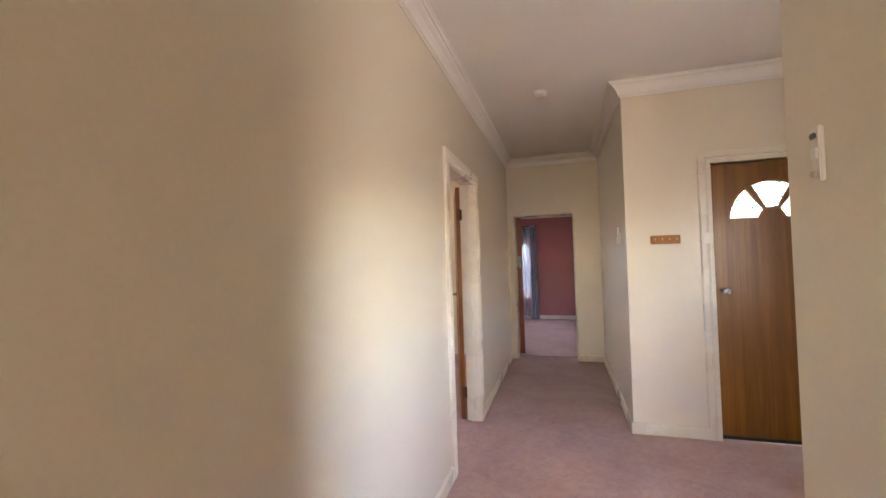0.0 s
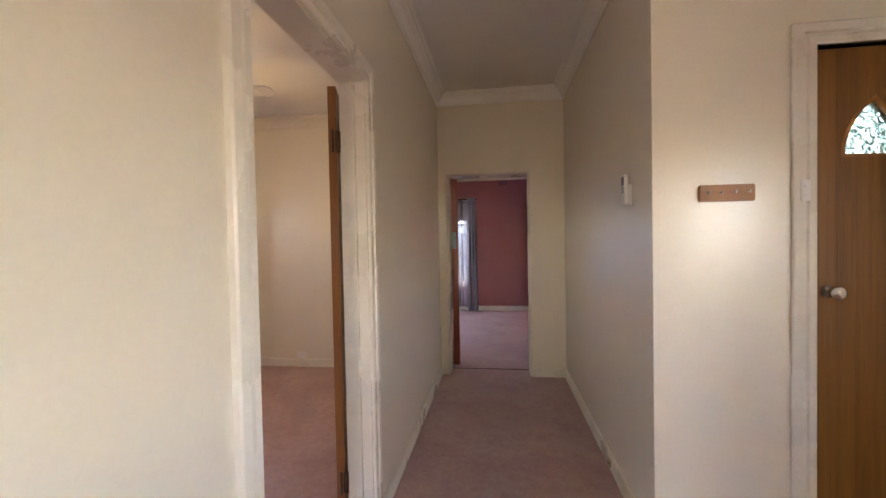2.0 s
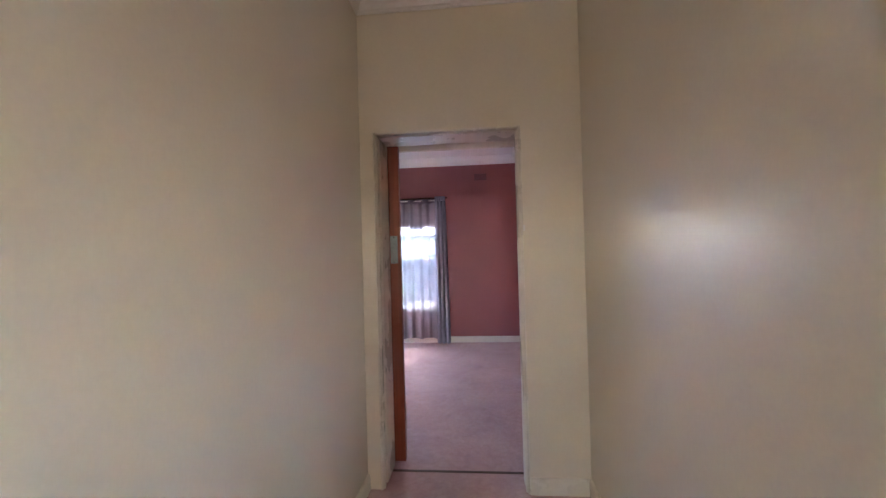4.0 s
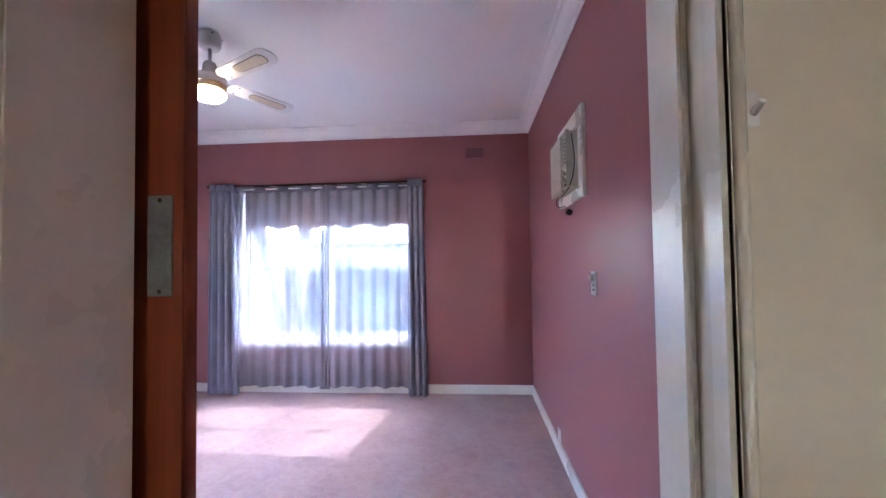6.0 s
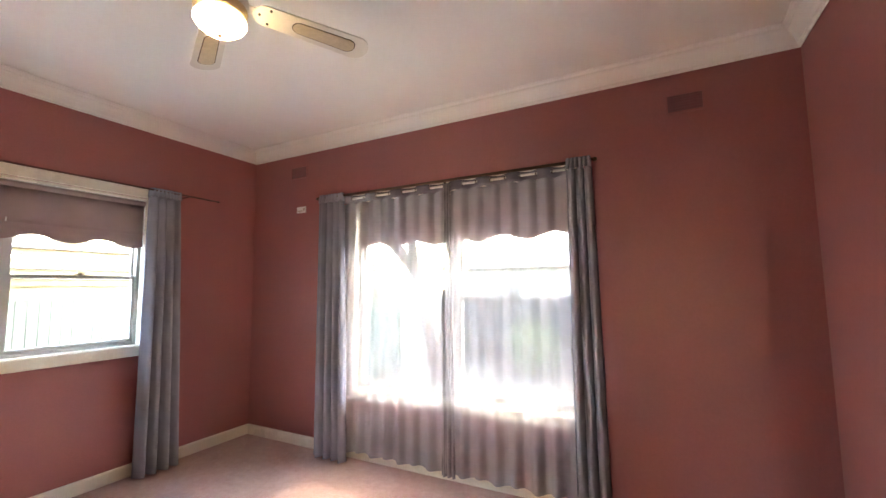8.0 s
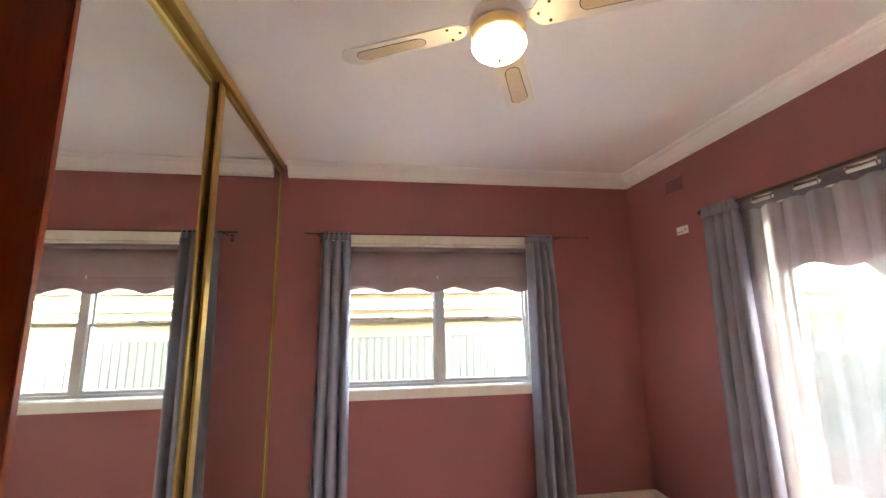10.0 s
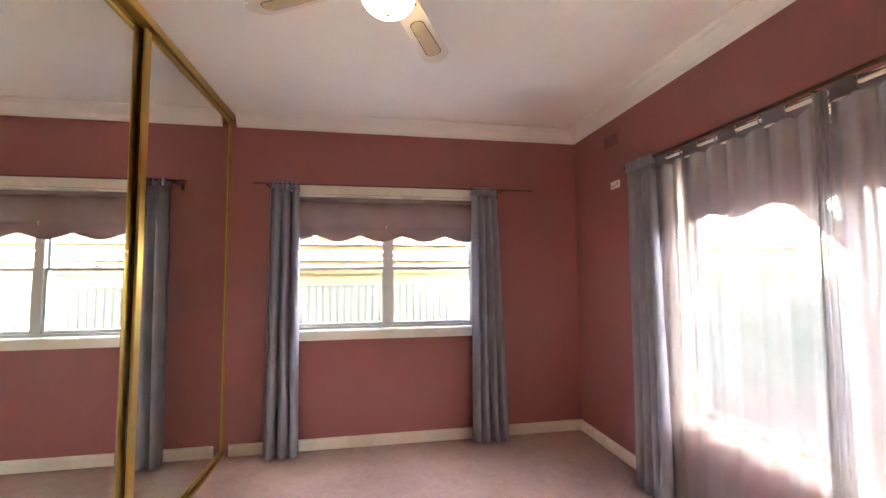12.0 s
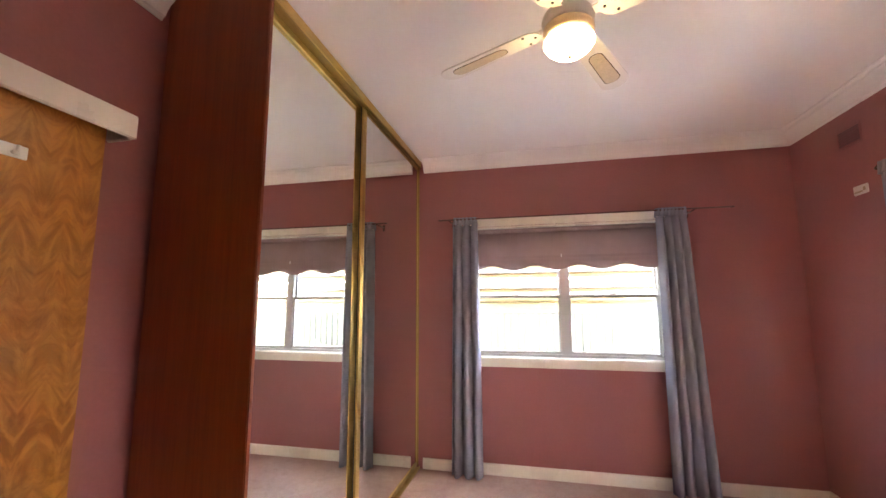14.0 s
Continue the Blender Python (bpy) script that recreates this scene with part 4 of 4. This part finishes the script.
# ---- air conditioner and wall fittings ----
def air_conditioner():
    root = thing("air_conditioner", (BX1, 1.87, 1.72), "aged cream window air conditioner set through the rose wall", "air conditioner")
    for a, b in (((1.585, 1.676), (2.165, 1.735)), ((1.585, 2.075), (2.165, 2.16)), ((1.585, 1.7352), (1.668, 2.0748)), ((2.072, 1.7352), (2.165, 2.0748))):
        part("surround_board", boxed((BX1 - 0.022, a[0], a[1]), (BX1 - 0.0005, b[0], b[1]), 0.003), TRIM, root, "cream painted timber surround")
    part("casing", boxed((1.205, 1.685, 1.745), (1.5, 2.055, 2.05), 0.006), CREAMP, root)
    part("front_panel", boxed((1.183, 1.80, 1.732), (1.204, 2.105, 2.06), 0.006), BEIGEP, root, "beige fine-mesh front panel")
    bm = bmesh.new()
    for z in np.linspace(1.755, 2.04, 34):
        box(bm, (1.1815, 1.815, float(z)), (1.1828, 2.092, float(z) + 0.004))
    part("mesh_ribs", bm, CREAMP, root)
    bm = bmesh.new()
    for a, b in (((1.682, 1.742), (1.7985, 1.752)), ((1.682, 2.043), (1.7985, 2.055)), ((1.682, 1.7522), (1.69, 2.0428)), ((1.79, 1.7522), (1.7985, 2.0428)), ((1.6902, 1.855), (1.7898, 1.865))):
        box(bm, (1.183, a[0], a[1]), (1.204, b[0], b[1]), 0.002)
    part("vent_frame", bm, CREAMP, root)
    part("vent_back", boxed((1.199, 1.69, 1.866), (1.2045, 1.789, 2.042), 0), BLACK, root)
    for i in range(8):
        z = 1.874 + i * 0.0215
        bm = bmesh.new()
        ver = [(1.189, z + 0.003), (1.190, z + 0.005), (1.196, z + 0.001), (1.195, z - 0.001)]
        a = [bm.verts.new((x, 1.691, q)) for x, q in ver]
        b = [bm.verts.new((x, 1.788, q)) for x, q in ver]
        for j in range(4):
            bm.faces.new((a[j], a[(j + 1) % 4], b[(j + 1) % 4], b[j]))
        bm.faces.new(a)
        bm.faces.new(b)
        bmesh.ops.recalc_face_normals(bm, faces=bm.faces)
        part("louvre", bm, CREAMP, root)
    part("control_plate", boxed((1.194, 1.6905, 1.7525), (1.2045, 1.7895, 1.8545), 0.001), WHITEP, root)
    for y, z in ((1.725, 1.825), (1.762, 1.805), (1.722, 1.785)):
        part("control_knob", rod(bmesh.new(), (1.182, y, z), (1.1935, y, z), 0.013, 18, 0.015), BEIGEP, root)
    part("switch", boxed((1.188, 1.705, 1.757), (1.1935, 1.75, 1.768), 0.001), BLACK, root)
    cu = bpy.data.curves.new("power_cord", "CURVE")
    cu.dimensions, cu.bevel_depth, cu.bevel_resolution = "3D", 0.0032, 3
    sp = cu.splines.new("BEZIER")
    pts = [(1.215, 1.678, 2.03), (1.222, 1.66, 1.86), (1.205, 1.67, 1.765), (1.19, 1.80, 1.715), (1.185, 1.95, 1.70), (1.20, 1.985, 1.675), (1.225, 1.93, 1.668), (1.238, 1.90, 1.645)]
    sp.bezier_points.add(len(pts) - 1)
    for p, c in zip(sp.bezier_points, pts):
        p.co, p.handle_left_type, p.handle_right_type = c, "AUTO", "AUTO"
    tmp = new("power_cord", cu)
    bpy.context.view_layer.update()
    me = bpy.data.meshes.new_from_object(tmp.evaluated_get(bpy.context.evaluated_depsgraph_get()))
    bpy.data.objects.remove(tmp)
    me.materials.clear()
    me.materials.append(GREYP)
    cord = new("power_cord", me)
    cord.parent, cord.matrix_parent_inverse = root, root.matrix_basis.inverted()
    bm = boxed((1.226, 1.885, 1.612), (1.2645, 1.915, 1.648), 0.008)
    part("plug", bm, BLACK, root, "black plug in a wall socket")
    return root


air_conditioner()


def wall_plate(name, lay, u, z, w, h, material, label, category, extras=()):
    """A bevelled plate on a wall; lay(u, d, z), d out from the wall; extras are raised bits (u0, u1, z0, z1, height, material, name)."""
    root = thing(name, lay(u, 0, z), label, category)
    part("plate", boxed(lay(u - w / 2, 0.0005, z - h / 2), lay(u + w / 2, 0.010, z + h / 2), 0.0025), material, root)
    for a, b, c, e, t, m, nm in extras:
        part(nm, boxed(lay(u + a, 0.0102, z + c), lay(u + b, 0.0102 + t, z + e), min(0.002, t / 3)), m, root)
    return root


right_lay = lambda u, d, z: (BX1 - d, u, z)
bedwin_lay = lambda u, d, z: (u, BY1 - d, z)
hallr_lay = lambda u, d, z: (1.25 - d, u, z)
entry_on = lambda u, d, z: (u, -2.46 - d, z)
ctl = wall_plate("fan_controller", right_lay, 1.49, 1.235, 0.072, 0.115, WHITEP, "white fan speed controller with switches on the rose wall", "switch",
                 [(-0.02, 0.0, -0.012, -0.004, 0.004, GREYP, "rocker"), (-0.02, 0.0, -0.036, -0.026, 0.004, GREYP, "rocker")])
bm = lathe([(0.017, 0), (0.016, 0.014), (0.012, 0.017)], 20)
bmesh.ops.transform(bm, matrix=Matrix.Translation((BX1 - 0.0103, 1.487, 1.262)) @ Matrix.Rotation(radians(-90), 4, "Y"), verts=bm.verts)
part("dial", bm, BEIGEP, ctl, "grey rotary dial")
wall_plate("alarm_sensor", bedwin_lay, -2.43, 2.126, 0.115, 0.058, WHITEP, "small white alarm sensor on the rose wall", "sensor", [(-0.045, 0.02, -0.018, -0.008, 0.006, BEIGEP, "strip"), (0.028, 0.045, -0.012, 0.012, 0.006, BEIGEP, "lens")])


def wall_vent(lay, u, z, w, h, material, label):
    root = thing("wall_vent", lay(u, 0, z), label, "vent", "wall vents")
    bm = bmesh.new()
    for a, b in (((-w / 2, -h / 2), (w / 2, -h / 2 + 0.012)), ((-w / 2, h / 2 - 0.012), (w / 2, h / 2)), ((-w / 2, -h / 2 + 0.0122), (-w / 2 + 0.012, h / 2 - 0.0122)), ((w / 2 - 0.012, -h / 2 + 0.0122), (w / 2, h / 2 - 0.0122))):
        box(bm, lay(u + a[0], 0.0005, z + a[1]), lay(u + b[0], 0.009, z + b[1]), 0.002)
    part("frame", bm, material, root)
    part("backing", boxed(lay(u - w / 2 + 0.012, 0.0005, z - h / 2 + 0.012), lay(u + w / 2 - 0.012, 0.002, z + h / 2 - 0.012), 0), ROSEDARK if material == ROSE else BRONZE, root)
    n = 6
    for i in range(n):
        c = z - h / 2 + 0.02 + (h - 0.04) * i / (n - 1)
        part("slat", boxed(lay(u - w / 2 + 0.012, 0.0022, c - 0.005), lay(u + w / 2 - 0.012, 0.0075, c + 0.003), 0.001), ROSEDARK if material == ROSE else material, root)
    return root


wall_vent(bedwin_lay, 0.71, 2.475, 0.205, 0.125, ROSE, "wall vent painted the same dusty rose as the wall")
wall_vent(bedwin_lay, -2.47, 2.49, 0.205, 0.125, ROSE, "wall vent painted the same dusty rose as the wall")
wall_vent(lambda u, d, z: (-3.15 + d, u, z), -0.41, 2.57, 0.2, 0.13, BEIGEP, "beige wall vent in the second room")
sock = wall_plate("power_outlet", right_lay, 2.395, 0.12, 0.07, 0.11, WHITEP, "white power outlet above the skirting", "outlet", [(-0.02, -0.004, 0.02, 0.034, 0.003, WHITEP, "switch"), (0.004, 0.02, 0.02, 0.034, 0.003, WHITEP, "switch")])
wall_plate("power_outlet", lambda u, d, z: (u, -d, z), -1.6, 0.13, 0.11, 0.07, WHITEP, "white power outlet low on the cream wall", "outlet", [(-0.03, -0.016, 0.01, 0.024, 0.003, WHITEP, "switch"), (0.016, 0.03, 0.01, 0.024, 0.003, WHITEP, "switch")])
wall_plate("light_switch", entry_on, 1.835, 1.565, 0.035, 0.085, WHITEP, "narrow white light switch on the door casing", "switch", [(-0.007, 0.007, 0.008, 0.024, 0.004, WHITEP, "rocker"), (-0.007, 0.007, -0.024, -0.008, 0.004, WHITEP, "rocker")]).location.y -= 0.02
ctl2 = wall_plate("light_switch", hallr_lay, -5.125, 1.648, 0.03, 0.11, WHITEP, "narrow white switch plate on the hallway wall", "switch", [(-0.008, 0.008, 0.03, 0.042, 0.006, GREYP, "indicator"), (-0.01, 0.01, -0.01, 0.012, 0.004, WHITEP, "rocker"), (-0.008, 0.008, -0.046, -0.034, 0.008, BEIGEP, "rocker")])
jack = wall_plate("phone_jack", lambda u, d, z: (1.26 - 0.016 - d, u, z), -1.8, 0.045, 0.05, 0.045, BEIGEP, "small beige cable outlet on the skirting", "outlet", [(-0.008, 0.008, -0.008, 0.008, 0.004, GREYP, "socket")])


def remote_holder():
    root = thing("remote_control", (1.25, -2.17, 1.62), "white air conditioner remote in a wall cradle on the hallway wall", "remote")
    part("cradle", boxed((1.259, -2.205, 1.545), (1.242, -2.145, 1.65), 0.004), WHITEP, root)
    part("handset", boxed((1.2415, -2.2, 1.548), (1.222, -2.15, 1.70), 0.005), WHITEP, root)
    part("display", boxed((1.2218, -2.194, 1.645), (1.2205, -2.156, 1.69), 0.0004), GREYP, root, "dark grey display")
    for i in range(3):
        for j in range(2):
            part("button", boxed((1.2218, -2.192 + j * 0.02, 1.632 - i * 0.011), (1.220, -2.178 + j * 0.02, 1.638 - i * 0.011), 0.0005), GREYP, root)
    part("flap", boxed((1.2218, -2.195, 1.553), (1.2205, -2.155, 1.60), 0.0004), WHITEP, root)
    return root


remote_holder()
peg = thing("wall_hook", (0.932, -0.15, 1.485), "tiny white painted hook beside the bedroom doorway", "hook")
part("plate", boxed((0.926, -0.1535, 1.468), (0.938, -0.1505, 1.50), 0.001), WHITEP, peg)
part("peg", rod(bmesh.new(), (0.932, -0.154, 1.479), (0.932, -0.166, 1.487), 0.003, 10), WHITEP, peg)
hook_rack = thing("key_rack", (1.548, -2.46, 1.565), "orange stained timber key rack on the entry wall", "key rack")
part("board", boxed((1.441, -2.478, 1.53), (1.655, -2.4605, 1.60), 0.004), HOOKWOOD, hook_rack)
for i in range(4):
    u = 1.47 + i * 0.052
    bm = rod(bmesh.new(), (u, -2.478, 1.568), (u, -2.494, 1.564), 0.0025)
    rod(bm, (u, -2.493, 1.5645), (u, -2.496, 1.575), 0.0025)
    part("hook", bm, RING, hook_rack, "small brass cup hook")
smoke = thing("smoke_alarm", (0.62, -2.54, HALL_H), "round white smoke alarm on the hallway ceiling", "smoke alarm")
part("base", lathe([(0.055, -0.012), (0.058, -0.008), (0.058, -0.0005)], 32, (0.62, -2.54, HALL_H)), WHITEP, smoke)
part("cover", lathe([(0.02, -0.042), (0.042, -0.038), (0.05, -0.026), (0.052, -0.0125)], 32, (0.62, -2.54, HALL_H)), WHITEP, smoke)
# Frame added round the unseen opening in front of the foyer lamp.
added_frame = thing("added_window_4", (2.95, -5.2, 1.15), "plain cream frame added round the unseen lamp opening in the entry side wall", "window", kind="structure")
part("window_sill", boxed((2.85, -5.63, 1.10), (2.8895, -4.77, 1.149), 0.004), TRIM, added_frame)
part("head_casing", boxed((2.872, -5.62, 1.951), (2.8895, -4.78, 2.02), 0.004), TRIM, added_frame)
for y in (-5.62, -4.849):
    part("side_casing", boxed((2.874, y, 1.1495), (2.8895, y + 0.069, 1.95), 0.004), TRIM, added_frame)


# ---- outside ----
structure("ground", boxed((-250, -250, -0.65), (250, 250, -0.45), 0), PAVING, "dry ground and paving around the house, coloured darker against glare", "ground")


# Bright strips added below the sight lines; they bounce daylight onto the bedroom ceiling.
structure("bounce_apron", boxed((-4.6, -8.0, -0.46), (-3.29, 3.9, -0.43), 0.004), CONCRETE, "unseen pale concrete strip added beside the house to bounce light indoors", "path")
structure("bounce_apron_front", boxed((-4.6, 3.91, -0.46), (3.0, 5.6, -0.43), 0.004), CONCRETE, "unseen pale concrete strip added before the bedroom window to bounce light indoors", "path")


def ribbed(lay, u0, u1, z0, z1, pitch, rise):
    """Profiled steel sheet with rounded ribs and thickness."""
    bm = bmesh.new()
    n = max(1, round((u1 - u0) / pitch))
    step = (u1 - u0) / n
    us = [(u0 + (i + o) * step, d) for i in range(n) for o, d in ((0, 0), (0.3, 0), (0.4, rise), (0.8, rise), (0.9, 0))] + [(u1, 0)]
    a = [bm.verts.new(lay(u, d, z0)) for u, d in us]
    b = [bm.verts.new(lay(u, d, z1)) for u, d in us]
    for i in range(len(us) - 1):
        bm.faces.new((a[i], a[i + 1], b[i + 1], b[i]))
    return bm


def fence(lay, u0, u1, top, material, label, pitch):
    root = thing("fence", lay((u0 + u1) / 2, 0, -0.45), label, "fence")
    n = max(1, round((u1 - u0) / 2.4))
    for i in range(n):
        a, b = u0 + (u1 - u0) * i / n, u0 + (u1 - u0) * (i + 1) / n
        part("panel", ribbed(lay, a, b, -0.45, top - 0.006, pitch, 0.007), material, root, thick=0.004)
        part("post", boxed(lay(a - 0.025, -0.06, -0.45), lay(a + 0.025, -0.006, top - 0.03), 0.003), material, root)
    part("top_rail", boxed(lay(u0, -0.02, top - 0.005), lay(u1, 0.014, top + 0.012), 0.004), material, root)
    return root


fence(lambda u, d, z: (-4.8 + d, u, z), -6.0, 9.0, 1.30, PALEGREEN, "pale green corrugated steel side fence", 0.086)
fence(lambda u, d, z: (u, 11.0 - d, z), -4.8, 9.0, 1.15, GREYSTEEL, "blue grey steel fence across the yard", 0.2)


def neighbour(x, y0, y1):
    """The house next door: boarded wall, soffit, gutters and roof."""
    root = thing("neighbour_house", (x - 2, (y0 + y1) / 2, -0.45), "cream yellow house with white gutters beyond the fence", "house")
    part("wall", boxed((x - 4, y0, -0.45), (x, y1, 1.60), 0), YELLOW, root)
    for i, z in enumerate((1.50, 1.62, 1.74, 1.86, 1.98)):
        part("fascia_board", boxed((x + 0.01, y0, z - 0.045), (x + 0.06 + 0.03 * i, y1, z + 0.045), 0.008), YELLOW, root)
    for z, o in ((1.56, 0.10), (1.68, 0.13), (1.92, 0.2)):
        part("gutter", rod(bmesh.new(), (x + o, y0, z), (x + o, y1, z), 0.028, 14), WHITEOUT, root, "white painted gutter")
    bm = bmesh.new()
    ver = [(x + 0.25, y0, 2.05), (x + 0.25, y1, 2.05), (x - 4, y1, 3.4), (x - 4, y0, 3.4), (x + 0.25, y0, 2.1), (x + 0.25, y1, 2.1), (x - 4, y1, 3.45), (x - 4, y0, 3.45)]
    v = [bm.verts.new(c) for c in ver]
    for f in ((0, 1, 2, 3), (4, 5, 6, 7), (0, 1, 5, 4), (1, 2, 6, 5), (2, 3, 7, 6), (3, 0, 4, 7)):
        bm.faces.new([v[i] for i in f])
    bmesh.ops.recalc_face_normals(bm, faces=bm.faces)
    part("roof", bm, ROOFTILE, root)
    return root


neighbour(-6.2, -8.0, 10.0)


def far_house():
    root = thing("house", (-1, 24, -0.45), "pale house with a low hipped roof across the street", "house")
    part("wall", boxed((-10, 22, -0.45), (8, 30, 2.4), 0), WHITEOUT, root)
    bm = bmesh.new()
    v = [bm.verts.new(c) for c in ((-10.6, 21.4, 2.4), (8.6, 21.4, 2.4), (8.6, 30.6, 2.4), (-10.6, 30.6, 2.4), (-6, 26, 4.4), (4, 26, 4.4))]
    for f in ((0, 1, 5, 4), (1, 2, 5), (2, 3, 4, 5), (3, 0, 4), (0, 1, 2, 3)):
        bm.faces.new([v[i] for i in f])
    bmesh.ops.recalc_face_normals(bm, faces=bm.faces)
    part("roof", bm, ROOFTILE, root)
    for x in (-7.5, -2.0, 4.0):
        w = part("window", boxed((x, 21.93, 0.6), (x + 1.8, 21.99, 1.9), 0.01), WHITEOUT, root)
        part("pane", boxed((x + 0.08, 21.9, 0.68), (x + 1.72, 21.925, 1.82), 0), GREYP, w)
    return root


far_house()


def tree(x, y, limbs, spread, height, seed, label):
    rng = random.Random(seed)
    root = thing("tree", (x, y, -0.45), label, "tree")
    bm = bmesh.new()
    tips = []

    def grow(p, way, length, r, depth):
        q = p + way * length
        rod(bm, p, q, r, 9, r * 0.72)
        if depth == 0:
            tips.append(q)
            return
        for _ in range(3 if depth > 1 else 4):
            turn = Vector((rng.uniform(-1, 1), rng.uniform(-1, 1), rng.uniform(-0.15, 0.8))) * spread
            grow(q, (way + turn).normalized(), length * rng.uniform(0.6, 0.82), r * 0.66, depth - 1)

    for w in limbs:
        grow(Vector((x, y, -0.5)), Vector(w).normalized(), height, 0.17, 3)
    part("trunk", bm, BARK, root)
    bm = bmesh.new()
    for t in tips:
        for _ in range(16):
            c = t + Vector((rng.gauss(0, 0.35), rng.gauss(0, 0.35), rng.gauss(0.05, 0.3)))
            a = Vector((rng.uniform(-1, 1), rng.uniform(-1, 1), rng.uniform(-1, 1))).normalized() * 0.09
            b = a.cross(Vector((rng.uniform(-1, 1), rng.uniform(-1, 1), 1))).normalized() * 0.032
            bm.faces.new([bm.verts.new(c + s) for s in (-a, b, a, -b)])
    part("crown", bm, LEAF, root)
    return root


tree(-3.3, 8.2, [(-0.35, 0.1, 1), (0.12, 0, 1)], 0.55, 2.4, 4, "grey-barked forked garden tree with a thin crown")
# Added tree, not in view: tones down the brightness behind the door glass.
tree(6.8, 2.6, [(0.1, 0.2, 1), (-0.2, -0.2, 1)], 0.6, 1.5, 9, "leafy tree added outside to darken the front door glass")


def shrub(x, y, r, seed, label):
    rng = random.Random(seed)
    root = thing("shrub", (x, y, -0.45), label, "shrub")
    bm = bmesh.new()
    for _ in range(12):
        rod(bm, (x, y, -0.46), (x + rng.uniform(-r, r) * 0.7, y + rng.uniform(-r, r) * 0.7, -0.45 + r * rng.uniform(0.7, 1.5)), 0.012, 6, 0.005)
    part("stems", bm, BARK, root)
    bm = bmesh.new()
    for _ in range(900):
        d = Vector((rng.gauss(0, 1), rng.gauss(0, 1), rng.gauss(0, 1))).normalized() * r * rng.uniform(0.45, 1.05)
        c = Vector((x, y, -0.45 + r * 0.95)) + Vector((d.x, d.y, d.z * 0.9))
        a = Vector((rng.uniform(-1, 1), rng.uniform(-1, 1), rng.uniform(-1, 1))).normalized() * 0.055
        b = a.cross(Vector((rng.uniform(-1, 1), rng.uniform(-1, 1), 1))).normalized() * 0.025
        bm.faces.new([bm.verts.new(c + s) for s in (-a, b, a, -b)])
    part("leaves", bm, LEAF, root)
    return root


shrub(-1.9, 9.6, 0.62, 6, "dark rounded shrub in the yard")
# Added shrub, not in view: darkens and greens what the door glass shows.
shrub(2.5, -0.6, 0.8, 12, "green shrub added outside to darken the front door glass")
